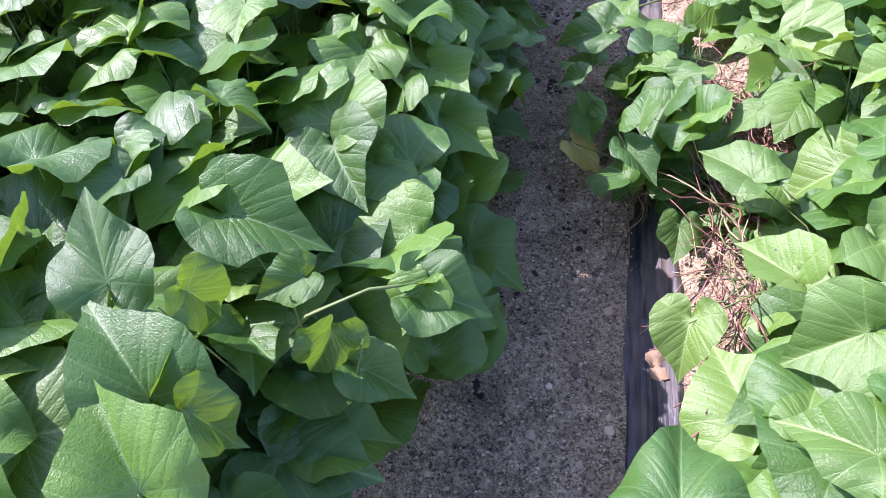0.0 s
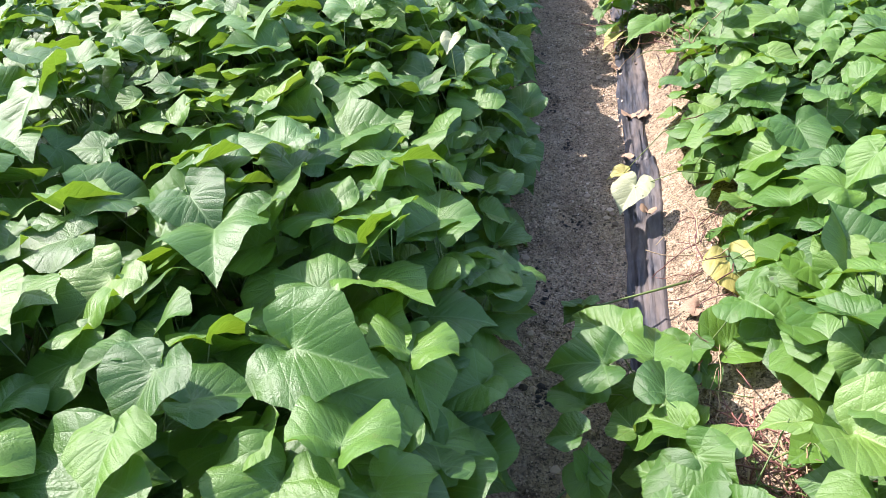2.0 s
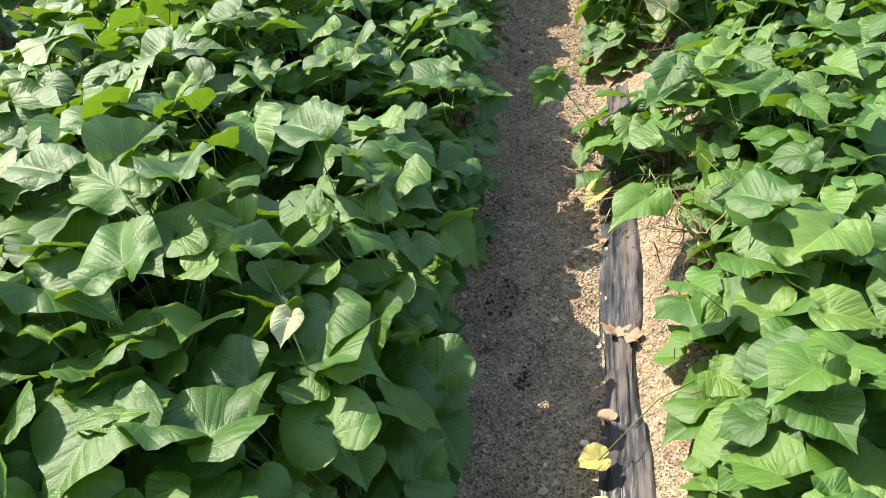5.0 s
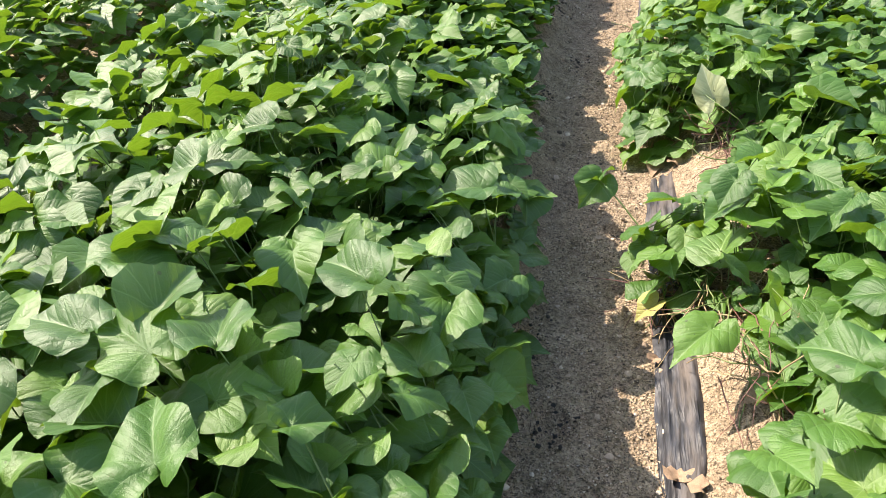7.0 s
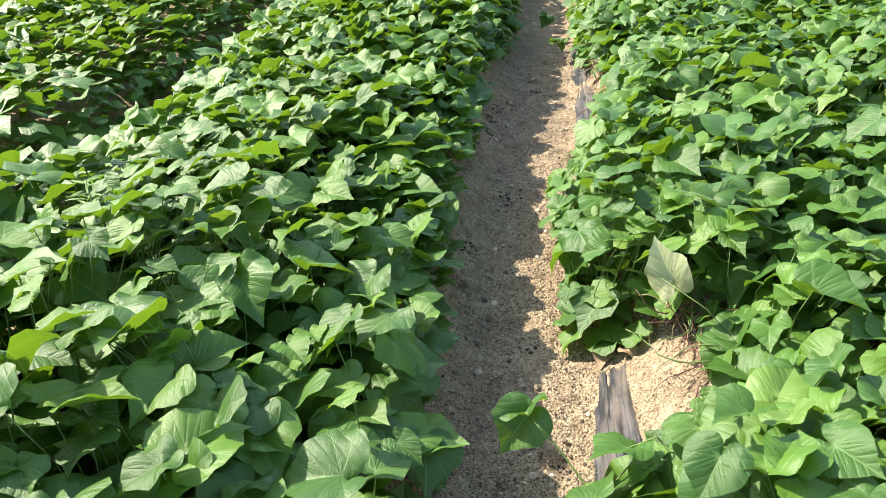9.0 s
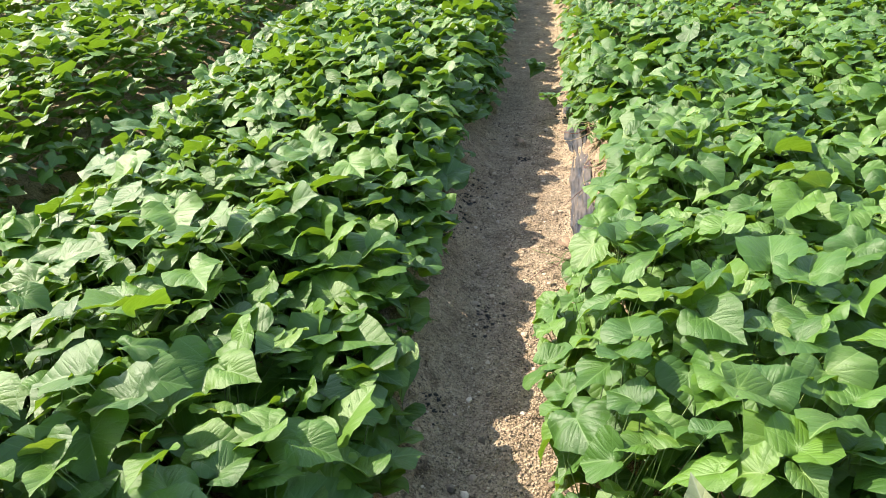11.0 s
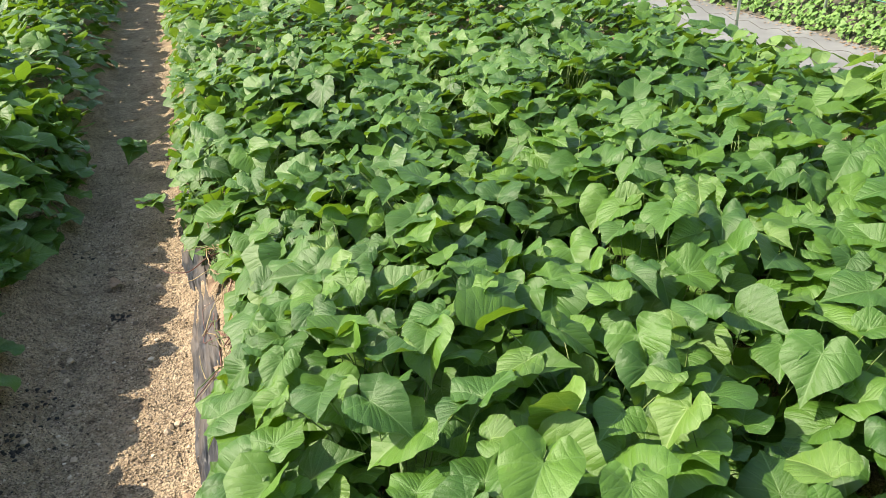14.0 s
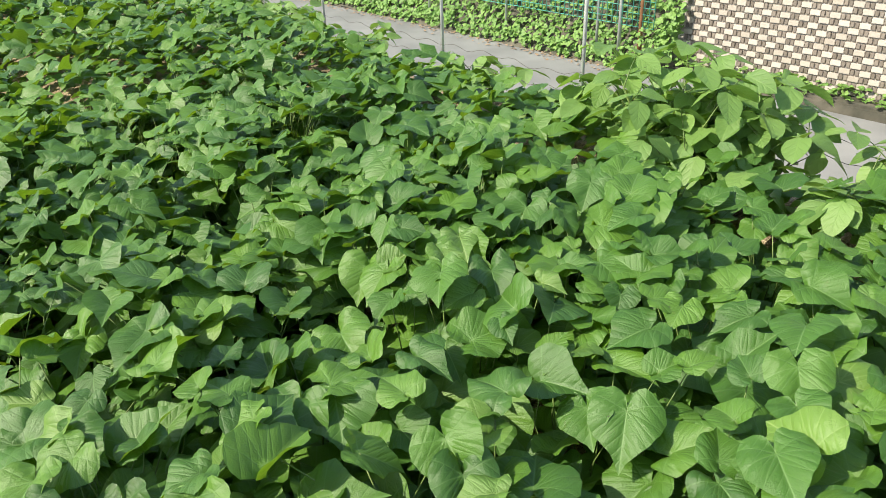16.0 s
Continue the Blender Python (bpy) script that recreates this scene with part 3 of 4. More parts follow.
def grow():
    r = random.Random(5)
    rest = {}
    for (b, i, j), leaves in sow().items():
        bed = BEDS[b]
        cx, cy = (i + 0.5) * PLANT_X, (j + 0.5) * PLANT_Y
        near, mid = near_zone(cx, cy), mid_zone(cx, cy)
        if not (near or mid):
            mass = rest.setdefault(b, Mass())
            for x, y, z, s in leaves:
                mass.add(SMALL_ARR[r.randrange(12)], leaf_pose(bed, x, y, z, r, s))
            continue
        cx = min(max(cx, bed[0](cy) + 0.1), bed[1](cy) - 0.1)
        base = Vector((cx, cy, ground_z(cx, cy)))
        plant = new("sweet_potato_plant")
        plant.location = base
        if b == 3 and cx < 0.75:
            words = "light green sweet potato plant beside black film and bare sand"
        elif b == 2 and cx > -0.5:
            words = "dense dark green sweet potato plant leaning over the sandy furrow"
        else:
            words = "leafy green sweet potato plant on a crowded ridge"
        tagged(plant, words, "sweet potato plant", "sweet potato plants")
        PLANTS.append(plant)
        back = Matrix.Translation(-base)
        stalks, mass = [], Mass()
        for x, y, z, s in leaves:
            m = leaf_pose(bed, x, y, z, r, s)
            tip = m.translation
            f = r.uniform(0.25, 0.6)
            foot = Vector((cx + (tip.x - cx) * f, cy + (tip.y - cy) * f, ground_z(cx, cy) + 0.02 + 0.06 * r.random()))
            stalks.append(petiole(tip - base, foot - base, r))
            if near:
                lighter_share = (0.34 if y < 1.6 else 0.16) if b == 3 and x - bed[0](y) < 0.4 else 0.08
                me = r.choice(LIGHT_MESHES if r.random() < lighter_share else LEAF_MESHES)
                child("leaf", me, plant, back @ m)
            else:
                mass.add(FAR_ARR[r.randrange(len(FAR_ARR))], back @ m)
        low = Mass()
        for _ in range(max(2, int(len(leaves) * 0.8))):
            x, y, _z, s = r.choice(leaves)
            x, y = x + r.uniform(-0.05, 0.05), y + r.uniform(-0.05, 0.05)
            if not bed[0](y) + 0.06 < x < bed[1](y) - 0.06:
                continue
            m = leaf_pose(bed, x, y, ground_z(x, y) + r.uniform(0.05, 0.17), r, 0.1 * r.uniform(0.8, 1.3))
            low.add(SMALL_ARR[r.randrange(12)], back @ m)
        if low.n:
            tagged(child("undergrowth", low.mesh("undergrowth", M_LEAF_FAR), plant), kind="stuff")
        v, f = tubes(stalks, 4)
        child("stem", mesh_of("stem", v, f, M_PETIOLE), plant, None, "pale green branching stem")
        if not near:
            tagged(child("foliage", mass.mesh("foliage", M_LEAF_FAR), plant), kind="stuff")
    for b, mass in rest.items():
        tagged(new("sweet_potato_foliage", mass.mesh("sweet_potato_foliage", M_LEAF_FAR)), "massed green sweet potato foliage of a farther bed", "foliage", kind="stuff")


grow()

# ---- the lane beyond the field ----
ROAD_Z = -1.145


def box_mesh(name, x0, x1, y0, y1, z0, z1, mat, bevel=0.0):
    bm = bmesh.new()
    bmesh.ops.create_cube(bm, size=1.0)
    for v in bm.verts:
        v.co = Vector((x0 + (v.co.x + 0.5) * (x1 - x0), y0 + (v.co.y + 0.5) * (y1 - y0), z0 + (v.co.z + 0.5) * (z1 - z0)))
    if bevel:
        bmesh.ops.bevel(bm, geom=bm.edges[:], offset=bevel, segments=2, affect="EDGES")
    me = bpy.data.meshes.new(name)
    bm.to_mesh(me)
    bm.free()
    me.materials.append(mat)
    return me


tagged(new("road", box_mesh("road", 4.45, 8.155, -60, 60, ROAD_Z - 0.2, ROAD_Z, M_CONCRETE, 0.01)), "weathered grey concrete farm lane", "road", kind="structure")
WALL_X, WALL_Y1 = 8.425, 9.795
tagged(new("kerb", box_mesh("kerb", 8.158, WALL_X + 0.05, 0.6, WALL_Y1, ROAD_Z - 0.2, ROAD_Z + 0.11, M_KERB, 0.025)), "stained low concrete footing under a brick wall", "kerb", kind="structure")


def brick_wall():
    wall = new("wall_brick", box_mesh("wall_brick", WALL_X + 0.014, WALL_X + 0.24, 0.6, WALL_Y1, ROAD_Z, 2.1, M_MORTAR))
    tagged(wall, "brick wall chequered in pale and dark bricks", "brick wall", kind="structure")
    pale = box_mesh("brick", -0.004, 0.04, -0.054, 0.054, -0.0277, 0.0277, M_BRICK_PALE, 0.004)
    dark = box_mesh("brick", -0.002, 0.04, -0.0187, 0.0187, -0.0262, 0.0262, M_BRICK_DARK, 0.004)
    row, pitch = 0.0652, 0.201
    for k in range(28):
        z = ROAD_Z + 0.115 + row * (k + 0.5)
        y = WALL_Y1 - 0.075 - (pitch / 2 if k % 2 else 0)
        while y > 6.9:
            child("brick", pale, wall, Matrix.Translation((WALL_X, y, z)))
            for d in (0.0772, 0.1238):
                child("brick", dark, wall, Matrix.Translation((WALL_X, y - d, z)))
            y -= pitch
    return wall


# fence posts along the field's edge
def post(name, x, y, z0, z1, rad, mat, label):
    v, f = tubes([[(Vector((0, 0, 0)), rad), (Vector((0, 0, (z1 - z0) / 2)), rad), (Vector((0, 0, z1 - z0)), rad)]], 12)
    ob = new(name, mesh_of(name, v, f, mat))
    ob.location = (x, y, z0)
    return tagged(ob, label, "fence post", "fence posts")


for y in (3.52, 4.76, 7.21, 8.29, 9.59):
    post("fence_post", 3.5, y, -0.05, 1.3, 0.0098, M_STEEL, "thin galvanised steel fence post beside the lane")
post("fence_post", 3.5, 10.93, -0.05, 1.3, 0.027, M_WOODPOST, "dark brown wooden fence post beside the lane")


def wire(name, pts, rad, mat, label):
    v, f = tubes([[(p, rad) for p in pts]], 4)
    return tagged(new(name, mesh_of(name, v, f, mat)), label, "wire")


for h, seed in ((0.31, 1), (0.22, 2)):
    pts = [(3.488, 3.52 + 0.05 * i, h + 0.035 * wob(0, i * 0.06, 2.6, seed) + 0.012 * math.sin(i * 1.3)) for i in range(146)]
    wire("fence_wire", pts, 0.0015, M_WIRE, "slack dark wavy wire strung along steel fence posts")


def build_bank():
    """A weedy earth bank beyond the lane, and its climbing vines."""
    r = random.Random(9)
    xs, ys = np.linspace(7.975, 12.5, 20), np.linspace(9.82, 21.6, 60)

    def hz(x, y):
        s = min(1, max(0, (x - 7.975) / 1.35))
        return ROAD_Z - 0.02 + 1.95 * s * s * (3 - 2 * s) + 0.08 * wob(x, y, 2.2, 40)

    V = [(x, y, hz(x, y)) for y in ys for x in xs]
    Fs = [(j * 20 + i, j * 20 + i + 1, j * 20 + i + 21, j * 20 + i + 20) for j in range(59) for i in range(19)]
    tagged(new("bank", mesh_of("bank", V, Fs, M_KERB)), "earth bank overgrown with vines beyond the lane", "bank", kind="structure")
    mass = Mass()
    for _ in range(12000):
        y = 9.63 + 9.0 * r.random()
        x = (8.07 + 0.3 * r.random()) if y < 9.84 else 7.975 + 2.1 * r.random() ** 1.2
        z = hz(x, y) + 0.03 + 0.2 * r.random() + (0.38 * r.random() if y < 10.05 else 0)
        nrm = Vector((-0.9 + r.gauss(0, 0.4), r.gauss(0, 0.5), 1)).normalized()
        q = nrm.to_track_quat("Z", "Y").to_matrix().to_4x4() @ Matrix.Rotation(r.uniform(0, 6.28), 4, "Z")
        s = r.uniform(0.03, 0.062)
        mass.add(SMALL_ARR[r.randrange(12)], Matrix.Translation((x, y, z)) @ q @ Matrix.Diagonal((s, s, s, 1)))
    tagged(new("bank_vines", mass.mesh("bank_vines", M_VINE)), "bright green climbing vines covering the bank", "vines", kind="stuff")


build_bank()


def net_fence():
    fence = new("net_fence")
    fence.location = (8.15, 9.9, ROAD_Z)
    tagged(fence, "green plastic net fence on thin posts before the bank", "net fence")
    for y, rad, mat in ((0.18, 0.027, M_RUST), (0.48, 0.024, M_STEEL), (0.82, 0.018, M_STEEL), (2.4, 0.018, M_STEEL), (4.05, 0.018, M_STEEL), (5.85, 0.018, M_STEEL)):
        v, f = tubes([[((0, y, 0), rad), ((0, y, 1.3), rad), ((0, y, 2.7), rad)]], 8)
        child("post", mesh_of("post", v, f, mat), fence, None, "rusty steel post" if mat is M_RUST else "grey steel post")
    paths = []
    for i in range(85):
        paths.append([((-0.015, i * 0.075, 0.5), 0.0058), ((-0.015 + 0.03 * wob(i, 0, 0.3), i * 0.075, 1.6), 0.0058), ((-0.015, i * 0.075, 2.6), 0.0058)])
    for k in range(29):
        paths.append([((-0.015 + 0.015 * wob(i, k, 0.3), i * 0.63, 0.5 + k * 0.075), 0.0058) for i in range(11)])
    v, f = tubes(paths, 3)
    tagged(child("net", mesh_of("net", v, f, M_NET), fence, None, "green plastic mesh"), kind="stuff")


net_fence()

# ---- soybean plants along the field's edge ----


def oval_blade(rnd, segs=12, rows=6):
    V, UV, Fs = [], [], []
    cup, droop = rnd.uniform(0.1, 0.35), rnd.uniform(0.15, 0.4)
    for j in range(rows + 1):
        t = j / rows
        w = 0.40 * math.sin(math.pi * t ** 0.88) ** 0.62 * (1 - 0.25 * t) if 0 < t < 1 else 0.004
        for i in range(5):
            f = -1 + i / 2
            x = w * f
            V.append((x, t, cup * abs(x) - droop * t * t + 0.015 * math.sin(9 * t + f)))
            UV.append((x, t))
    for j in range(rows):
        for i in range(4):
            o = j * 5 + i
            Fs.append((o, o + 1, o + 6, o + 5))
    return V, Fs, UV


SOY = [mesh_of("leaflet", *(lambda b: (b[0], b[1], M_SOY, b[2]))(oval_blade(rng))) for _ in range(6)]


def soybean(x, y, height, seed, stems=8):
    r = random.Random(seed)
    z0 = ground_z(x, y)
    plant = new("soybean_plant")
    plant.location = (x, y, z0)
    tagged(plant, "upright light green soybean plant with three-part leaves", "soybean plant", "soybean plants")
    paths = []
    for s in range(stems):
        a = r.uniform(0, 6.28)
        lean = 0.04 + 0.28 * r.random()
        top = Vector((math.cos(a) * lean, math.sin(a) * lean, height * r.uniform(0.7, 1.0)))
        paths.append([(Vector((0.02 * math.cos(a), 0.02 * math.sin(a), 0)), 0.005), (top * 0.55, 0.004), (top, 0.002)])
        for k in range(5):
            f = 0.35 + 0.65 * k / 4
            p = top * f
            b = r.uniform(0, 6.28)
            arm = Vector((math.cos(b), math.sin(b), 0.7)) * r.uniform(0.07, 0.14)
            end = p + arm
            paths.append([(p, 0.0022), (p + arm * 0.6 + Vector((0, 0, 0.01)), 0.0018), (end, 0.0014)])
            size = r.uniform(0.09, 0.125) * (0.75 + 0.35 * f)
            for turn in (0, 1.75, -1.75):
                yaw = math.atan2(-arm.x, arm.y) + turn + r.gauss(0, 0.15)
                rot = Euler((radians(r.gauss(-14, 14)), radians(r.gauss(0, 16)), yaw)).to_matrix().to_4x4()
                off = rot.to_3x3() @ Vector((0, 0.028 if turn == 0 else 0.004, 0))
                child("leaflet", SOY[r.randrange(6)], plant, Matrix.Translation(end + off) @ rot @ Matrix.Diagonal((size * 1.05, size, size, 1)))
    v, f = tubes(paths, 5)
    child("stem", mesh_of("stem", v, f, M_PETIOLE), plant)


for k, (x, y, h) in enumerate(((2.89, 6.3, 0.53), (3.08, 6.5, 0.31), (2.99, 6.0, 0.36), (2.79, 6.06, 0.30), (3.15, 6.26, 0.32), (3.37, 7.14, 0.2), (3.42, 8.04, 0.2), (3.42, 9.12, 0.2), (3.42, 10.08, 0.24), (3.42, 10.68, 0.29), (3.42, 11.76, 0.31), (2.98, 5.45, 0.22), (3.25, 4.92, 0.31), (3.42, 4.32, 0.31))):
    soybean(x, y, h, 60 + k)

# ---- odd leaves, bare vines and litter at the ridge's foot ----


def odd_leaf(name, me, x, y, z, size, yaw, pitch, roll, label):
    """One leaf that stands out, borne by the plant next to it."""
    plant = min(PLANTS, key=lambda p: (p.location.x - x) ** 2 + (p.location.y - y) ** 2)
    m = pose(x, y, z, pitch, roll, yaw) @ Matrix.Diagonal((size * 0.9, size, size, 1))
    m = Matrix.Translation(-plant.location) @ m
    leaf = child(name, me, plant, m, label)
    v, f = tubes([petiole(Vector((x, y, z)) - plant.location, Vector((0, 0, 0.03)), random.Random(3))], 5)
    child("leaf_stalk", mesh_of("leaf_stalk", v, f, M_PETIOLE), leaf, m.inverted())


odd_leaf("leaf", PALE_MESHES[0], 0.21, 2.33, 0.15, 0.10, 150, -20, 10, "pale upturned leaf showing its underside")
odd_leaf("leaf", YELLOW_MESHES[0], 0.41, 1.98, 0.19, 0.12, 200, -20, 12, "pale yellow dying leaf")
odd_leaf("leaf", YELLOW_MESHES[1], 0.06, 1.33, 0.11, 0.09, 250, -35, 0, "orange-yellow dying leaf")
odd_leaf("leaf", YELLOW_MESHES[2], 0.20, 3.44, 0.10, 0.07, 120, -30, 0, "bright yellow dying leaf")
odd_leaf("leaf", YELLOW_MESHES[3], 0.20, 2.53, 0.06, 0.055, 100, -10, 0, "yellow dying leaf")
odd_leaf("leaf", LIGHT_MESHES[3], 0.27, 0.80, 0.20, 0.11, 160, -30, 15, "bright green leaf over bare sand")
odd_leaf("leaf", LIGHT_MESHES[6], 0.27, 1.05, 0.17, 0.08, 180, -28, -10, "bright green leaf over bare sand")


def showy_leaf(a, b, k, face=None, me=None, label=""):
    """A large leaf from its stalk end a to its tip b, facing up and a little to the light."""
    plant = min(PLANTS, key=lambda p: (p.location.x - a.x) ** 2 + (p.location.y - a.y) ** 2)
    r = random.Random(900 + k)
    tip = (b - a).normalized()
    nrm = Vector((r.gauss(0, 0.12), r.gauss(-0.1, 0.12), 1)) + SUNFLAT * 0.1
    if a.x < -0.1 and a.y < 0.75:
        nrm += Vector((0.4, -0.3, 0))
    if face:
        nrm = Vector(face)
    nrm = (nrm - tip * nrm.dot(tip)).normalized()
    size = (b - a).length
    rot = Matrix((tip.cross(nrm), tip, nrm)).transposed().to_4x4()
    m = Matrix.Translation(a - plant.location) @ rot @ Matrix.Diagonal((size * 0.8, size, size, 1))
    leaf = child("leaf", (LIGHT_MESHES if 0.3 < a.x < 0.42 and a.y < 1.5 else LEAF_MESHES)[(7 * k + 2) % len(LEAF_MESHES)] if me is None else me, plant, m, label)
    v, f = tubes([petiole(a - plant.location, Vector((0, 0, 0.03)), r)], 5)
    child("leaf_stalk", mesh_of("leaf_stalk", v, f, M_PETIOLE), leaf, m.inverted())


for k, c in enumerate(SHOWY):
    showy_leaf(Vector(c[:3]), Vector(c[3:]), k)
showy_leaf(Vector((0.385, 4.22, 0.37)), Vector((0.335, 4.265, 0.465)), 77, (-0.6, -0.5, 0.6), PALE_MESHES[1], "pale cream upturned leaf showing its underside")


odd_leaf("leaf", LIGHT_MESHES[4], 1.66, 6.12, 0.49, 0.09, 150, -8, 5, "lime-green young leaf")
odd_leaf("leaf", LIGHT_MESHES[5], 1.80, 5.20, 0.47, 0.12, 200, -4, 5, "large lime-green young leaf")
odd_leaf("leaf", PALE_MESHES[2], -0.29, 2.34, 0.56, 0.045, 170, -25, 0, "small whitish upturned leaf")
odd_leaf("leaf", LIGHT_MESHES[8], 0.90, 5.60, 0.48, 0.08, 100, -8, 5, "lime-green young leaf")


def clods():
    """Small lumps of caked soil lying in the furrow."""
    r = random.Random(44)
    V, Fs = [], []
    for _ in range(650):
        y = 0.3 + 7.4 * r.random()
        x = r.choice((r.gauss(0.0, 0.12), r.gauss(-0.14, 0.05), r.gauss(0.17, 0.05)))
        s = r.choice((0.004, 0.005, 0.006, 0.008, 0.012))
        z = ground_z(x, y) + 0.25 * s
        o = len(V)
        ico = ((0, 0, 1), (0.9, 0, 0.4), (0.28, 0.85, 0.4), (-0.72, 0.53, 0.4), (-0.72, -0.53, 0.4), (0.28, -0.85, 0.4), (0.72, 0.53, -0.4), (-0.28, 0.85, -0.4), (-0.9, 0, -0.4), (-0.28, -0.85, -0.4), (0.72, -0.53, -0.4), (0, 0, -1))
        for c in ico:
            k = s * r.uniform(0.7, 1.25)
            V.append((x + k * c[0], y + k * c[1], z + 0.75 * k * c[2]))
        for i in range(5):
            j = (i + 1) % 5
            Fs += [(o, o + 1 + i, o + 1 + j), (o + 1 + i, o + 6 + i, o + 1 + j), (o + 1 + j, o + 6 + i, o + 6 + j), (o + 6 + i, o + 11, o + 6 + j)]
    tagged(new("soil_clods", mesh_of("soil_clods", V, Fs, M_GRAIN, smooth=False)), "small lumps of caked sandy soil in the furrow", "soil", kind="stuff")


clods()


def dark_crumbs():
    """Dark soil crumbs; those heaped at the FOOT dents stand in for shade there."""
    r = random.Random(52)
    V, Fs = [], []
    spots = FOOT + [(-0.2, 2.5), (-0.12, 3.35), (0.02, 4.4), (-0.2, 4.9), (-0.1, 5.4), (-0.28, 5.85), (0.0, 6.9), (-0.15, 7.4), (0.0, 1.7), (-0.02, 0.95), (-0.24, 6.05), (-0.05, 2.05)]
    for px, py in spots:
        n, wide = r.randrange(30, 70), r.uniform(0.02, 0.06)
        for _ in range(n):
            x, y = px + r.gauss(0, wide * 0.7), py + r.gauss(0, wide)
            s = r.choice((0.0015, 0.002, 0.003, 0.004, 0.007))
            z, o, a = ground_z(x, y) + 0.2 * s, len(V), r.uniform(0, 6.28)
            for i in range(5):
                w = a + 1.257 * i
                q = s * r.uniform(0.7, 1.6)
                V.append((x + q * math.cos(w), y + q * math.sin(w), z))
            V.append((x, y, z + s * r.uniform(0.3, 0.9)))
            Fs += [(o + i, o + (i + 1) % 5, o + 5) for i in range(5)]
    tagged(new("dark_crumbs", mesh_of("dark_crumbs", V, Fs, M_CRUMB, smooth=False)), "dark damp crumbs of rotten leaf on the furrow", "soil", kind="stuff")


dark_crumbs()


def vine_tangle(x, y, spread, seed, reds, tans):
    """Bare creeping stems showing where the leaves part."""
    r = random.Random(seed)
    tangle = new("vine_tangle")
    tangle.location = (x, y, ground_z(x, y))
    tagged(tangle, "tangle of bare reddish and tan sweet potato vines on sand", "vines", "bare vine tangles")
    for k in range(2 * (reds + tans)):
        mat = M_REDVINE if k < 2 * reds else r.choice((M_DRYVINE, M_DRYVINE, M_PETIOLE))
        a = r.uniform(-0.5, 0.5) + (math.pi / 2 if r.random() < 0.75 else 0)
        p = Vector((r.gauss(0, spread * 0.35), r.gauss(0, spread * 0.5), 0.02 + 0.06 * r.random()))
        d = Vector((math.cos(a), math.sin(a), 0.3 * r.random())) * r.choice((-1, 1))
        rad, pts = r.uniform(0.001, 0.0026), []
        for i in range(10):
            pts.append((p.copy(), rad * (1 - 0.05 * i)))
            d = (d + Vector((r.gauss(0, 0.28), r.gauss(0, 0.28), r.gauss(-0.05, 0.22)))).normalized()
            p = p + d * r.uniform(0.014, 0.03)
            p.z = max(p.z, ground_z(x + p.x, y + p.y) - ground_z(x, y) + 0.004)
        v, f = tubes([pts], 6)
        child("vine", mesh_of("vine", v, f, mat), tangle, None, "reddish vine" if mat is M_REDVINE else "tan dry vine")


for x, y, sp, seed, reds, tans in ((0.40, 0.70, 0.13, 1, 8, 22), (0.40, 0.90, 0.12, 2, 14, 16), (0.39, 1.10, 0.13, 3, 22, 8), (0.37, 1.47, 0.13, 4, 18, 10), (0.40, 2.05, 0.12, 5, 10, 10), (0.25, 3.55, 0.1, 6, 8, 14), (0.50, 4.15, 0.10, 7, 10, 6), (0.22, 1.28, 0.1, 8, 6, 8), (0.42, 3.1, 0.1, 9, 8, 8), (0.52, 2.82, 0.1, 12, 16, 4), (0.36, 3.4, 0.08, 13, 4, 10), (0.3, 5.7, 0.12, 10, 5, 10), (0.36, 6.38, 0.1, 14, 4, 10), (0.38, 6.85, 0.1, 15, 3, 10), (0.46, 4.32, 0.09, 16, 10, 6), (0.43, 1.36, 0.11, 17, 18, 5)):
    vine_tangle(x, y, sp, seed, reds, tans)


def dead_leaf(x, y, size, yaw, seed):
    r = random.Random(seed)
    v, f, uv = blade(r, 14, 3, 0.3, 0.9, 0.16, 0.5)
    ob = new("dead_leaf", mesh_of("dead_leaf", v, f, M_DEAD, uv))
    ob.matrix_basis = pose(x, y, ground_z(x, y) + 0.02, r.uniform(-8, 8), r.uniform(-8, 8), yaw) @ Matrix.Diagonal((size, size, size, 1))
    tagged(ob, "curled dry brown leaf lying on sand and film", "dead leaf", "dead leaves")


for k, (x, y, sz) in enumerate(((0.24, 2.92, 0.07), (0.28, 2.88, 0.05), (0.43, 3.08, 0.08), (0.24, 4.33, 0.07), (0.3, 4.3, 0.06), (0.24, 0.80, 0.07), (0.26, 2.36, 0.05), (0.22, 2.66, 0.045), (0.33, 1.9, 0.05), (0.1, 1.72, 0.03), (0.18, 5.95, 0.05), (-0.02, 7.1, 0.05), (0.2, 3.3, 0.04), (0.33, 6.33, 0.07), (0.36, 6.55, 0.06), (0.34, 6.8, 0.07), (0.40, 6.95, 0.06), (0.31, 6.2, 0.05))):
    dead_leaf(x, y, 0.75 * sz, 57 * k, 80 + k)


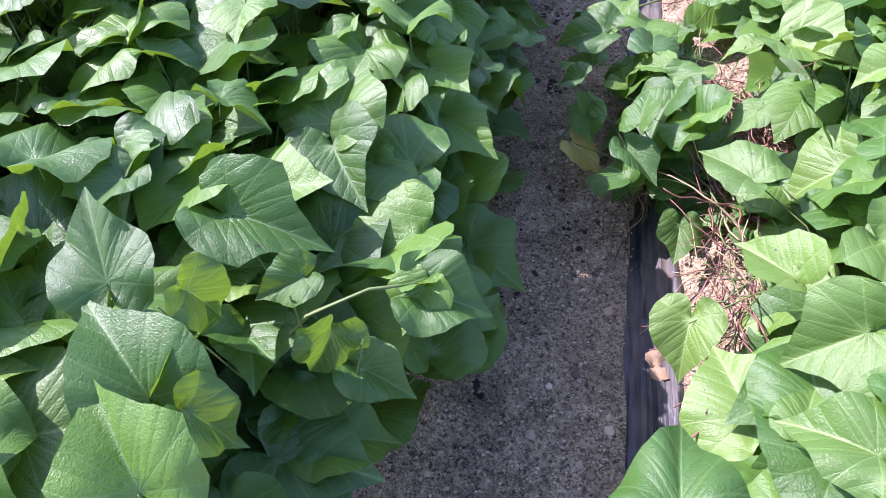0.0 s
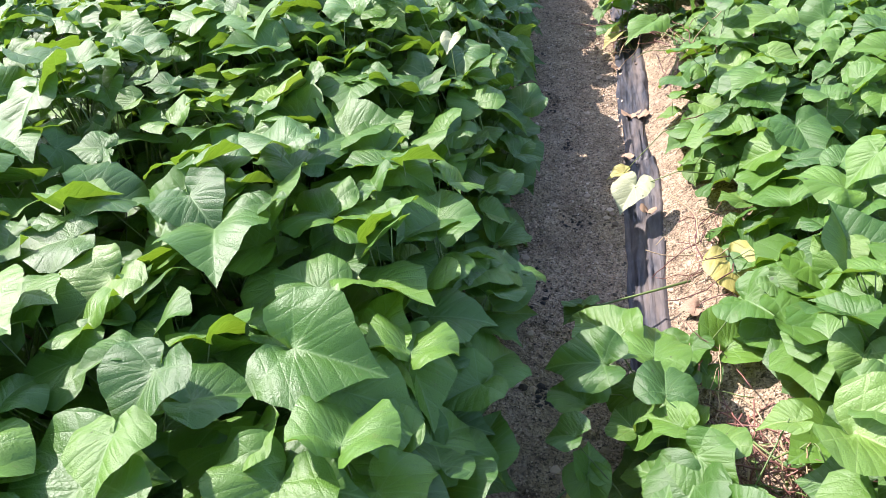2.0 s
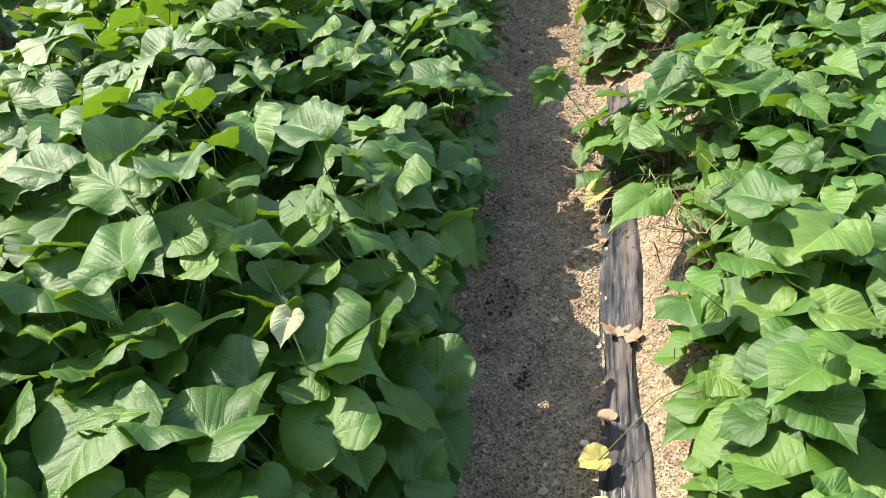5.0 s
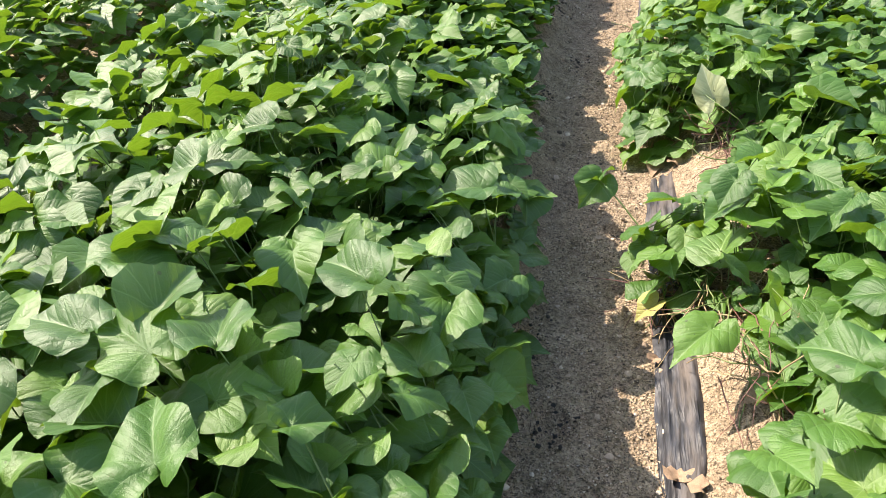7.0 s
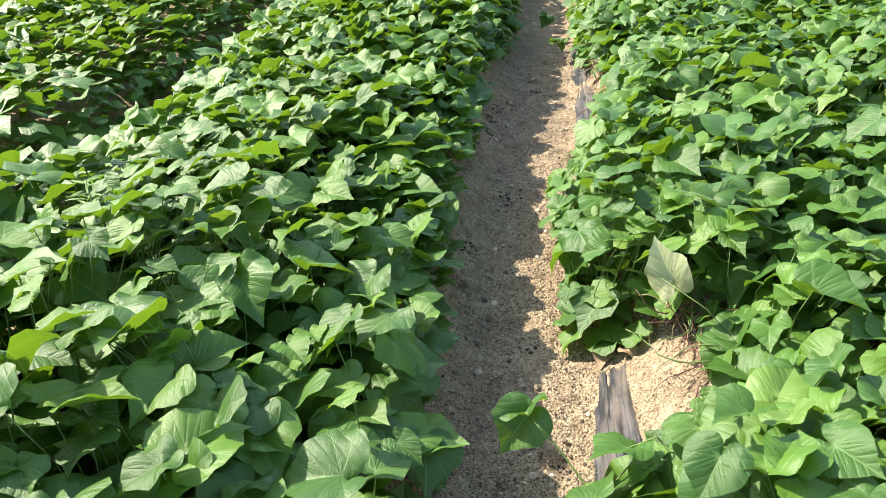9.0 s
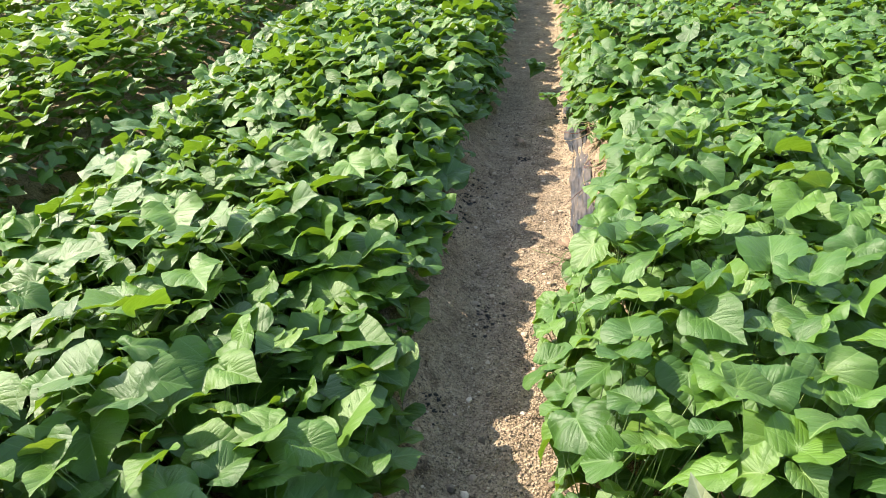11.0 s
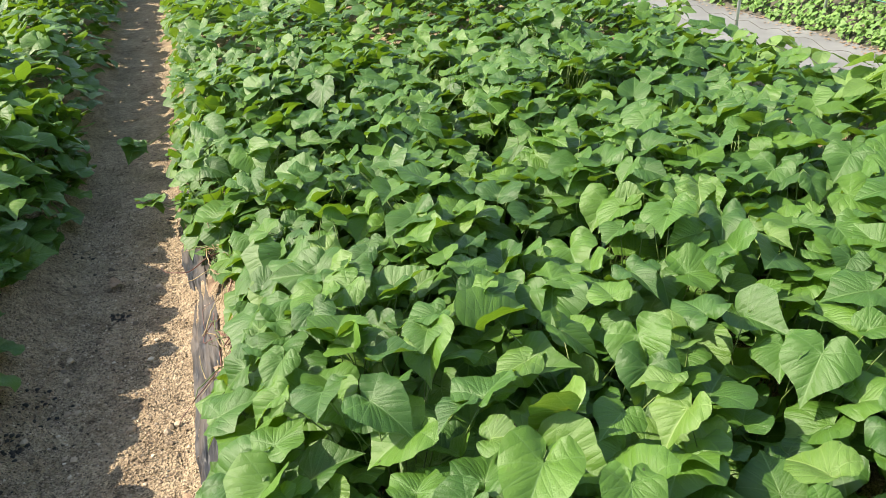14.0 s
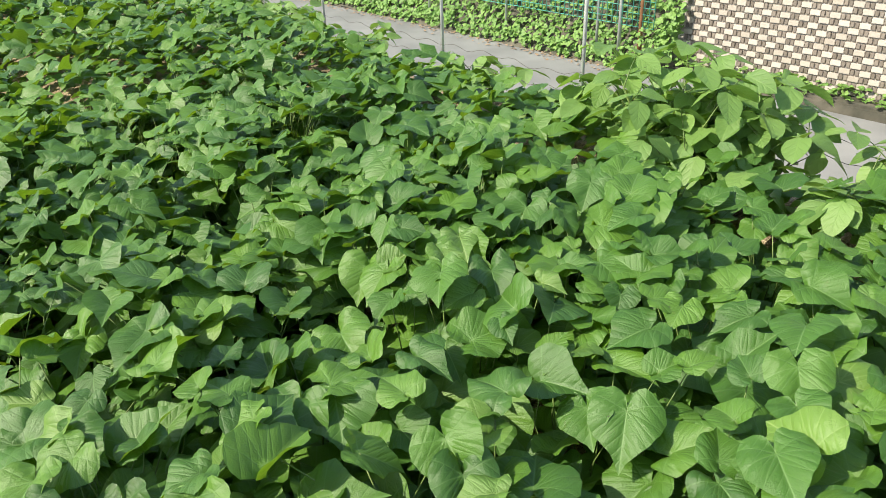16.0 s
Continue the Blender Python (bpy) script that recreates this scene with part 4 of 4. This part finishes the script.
def shoot(pts, leaf_sizes, seed):
    """A young runner reaching out of the canopy, with small leaves at its end."""
    r = random.Random(seed)
    plant = min(PLANTS, key=lambda p: (p.location - Vector(pts[0])).length)
    o = plant.location
    v, f = tubes([[(Vector(p) - o, 0.0032 - 0.0004 * i) for i, p in enumerate(pts)]], 6)
    child("runner", mesh_of("runner", v, f, M_PETIOLE), plant, None, "pale green runner")
    end = Vector(pts[-1])
    for k, s in enumerate(leaf_sizes):
        m = Matrix.Translation(end - o - Vector((0, 0, 0.012 * k))) @ pose(0, 0, 0, r.uniform(-50, 20), r.uniform(-25, 25), 130 * k + r.uniform(0, 60)) @ Matrix.Diagonal((s, s, s, 1))
        child("leaf", LEAF_MESHES[(5 * k + seed) % len(LEAF_MESHES)], plant, m)


shoot([(-0.36, 0.5, 0.40), (-0.30, 0.54, 0.47), (-0.22, 0.58, 0.49), (-0.15, 0.6, 0.49)], (0.05, 0.07, 0.1), 1)
shoot([(-0.1, 1.2, 0.1), (-0.03, 1.28, 0.08), (0.03, 1.36, 0.12), (0.08, 1.38, 0.18)], (0.06, 0.07), 2)
shoot([(0.32, 1.95, 0.15), (0.2, 1.93, 0.11), (0.12, 1.9, 0.1), (0.07, 1.87, 0.12)], (0.07, 0.06), 3)
shoot([(0.3, 3.62, 0.15), (0.18, 3.68, 0.16), (0.1, 3.76, 0.22), (0.03, 3.81, 0.27)], (0.09, 0.1), 4)
shoot([(0.36, 7.4, 0.2), (0.28, 7.42, 0.15), (0.2, 7.44, 0.13), (0.14, 7.47, 0.16)], (0.09, 0.09, 0.07), 5)
shoot([(0.3, 8.3, 0.2), (0.2, 8.32, 0.14), (0.12, 8.25, 0.12), (0.06, 8.16, 0.16)], (0.1, 0.09, 0.08), 6)


def tall_weed(x, y, z0, height, seed):
    """A slender weed with narrow pointed leaves."""
    r = random.Random(seed)
    weed = new("tall_weed")
    weed.location = (x, y, z0)
    tagged(weed, "slender light green weed with narrow leaves in the crop", "weed", "tall weeds")
    v, f = tubes([[((0, 0, 0), 0.004), ((0.01, 0, height * 0.6), 0.003), ((0.01, 0.01, height), 0.0015)]], 5)
    child("stem", mesh_of("stem", v, f, M_PETIOLE), weed)
    V = [(0, 0, 0), (0.07, 0.3, 0.02), (0, 0.3, 0), (-0.07, 0.3, 0.02), (0.06, 0.65, -0.03), (0, 0.65, -0.05), (-0.06, 0.65, -0.03), (0, 1, -0.16)]
    me = mesh_of("narrow_leaf", V, [(0, 1, 2), (0, 2, 3), (2, 1, 4, 5), (3, 2, 5, 6), (5, 4, 7), (6, 5, 7)], M_WEED, [(p[0], p[1]) for p in V])
    for k in range(34):
        h = height * (0.35 + 0.65 * k / 33)
        s = 0.1 * (1.15 - 0.6 * k / 33)
        child("narrow_leaf", me, weed, pose(0.01, 0, h, r.uniform(5, 45), 0, k * 137.5) @ Matrix.Diagonal((s, s, s, 1)))


tall_weed(-1.15, 4.22, 0.17, 0.45, 1)
tall_weed(-1.22, 4.35, 0.17, 0.38, 2)
tall_weed(-1.3, 2.6, 0.17, 0.36, 3)

def weed_tuft(x, y, z, seed):
    """A low tuft of weeds growing in a crack."""
    r = random.Random(seed)
    mass = Mass()
    for _ in range(40):
        a, d = r.uniform(0, 6.28), 0.17 * r.random() ** 0.7
        m = pose(d * math.cos(a), 1.6 * d * math.sin(a), 0.02 + 0.1 * r.random(), r.uniform(-20, 40), r.uniform(-20, 20), r.uniform(0, 360))
        k = r.uniform(0.035, 0.07)
        mass.add(FAR_ARR[r.randrange(len(FAR_ARR))], m @ Matrix.Diagonal((k, k, k, 1)))
    ob = new("weed_tuft", mass.mesh("weed_tuft", M_VINE))
    ob.location = (x, y, z)
    tagged(ob, "low tuft of green weeds growing along the kerb", "weed", "weed tufts")


for k, y in enumerate((8.78, 8.18, 7.73, 7.2, 9.45)):
    weed_tuft(8.3, y, ROAD_Z + 0.1, 300 + k)


def litter():
    """Dry leaves and twigs gathered along the foot of the bank."""
    r = random.Random(77)
    mass = Mass()
    for _ in range(700):
        k = r.uniform(0.012, 0.033)
        m = pose(7.93 + 0.09 * r.gauss(0, 1), 9.75 + 9 * r.random(), ROAD_Z + 0.008 + 0.01 * r.random(), r.uniform(-15, 15), r.uniform(-15, 15), r.uniform(0, 360))
        mass.add(SMALL_ARR[r.randrange(12)], m @ Matrix.Diagonal((k, k, k * 0.5, 1)))
    tagged(new("leaf_litter", mass.mesh("leaf_litter", M_DEAD)), "dry brown leaf litter along the edge of the lane", "leaf litter", kind="stuff")


litter()

brick_wall()
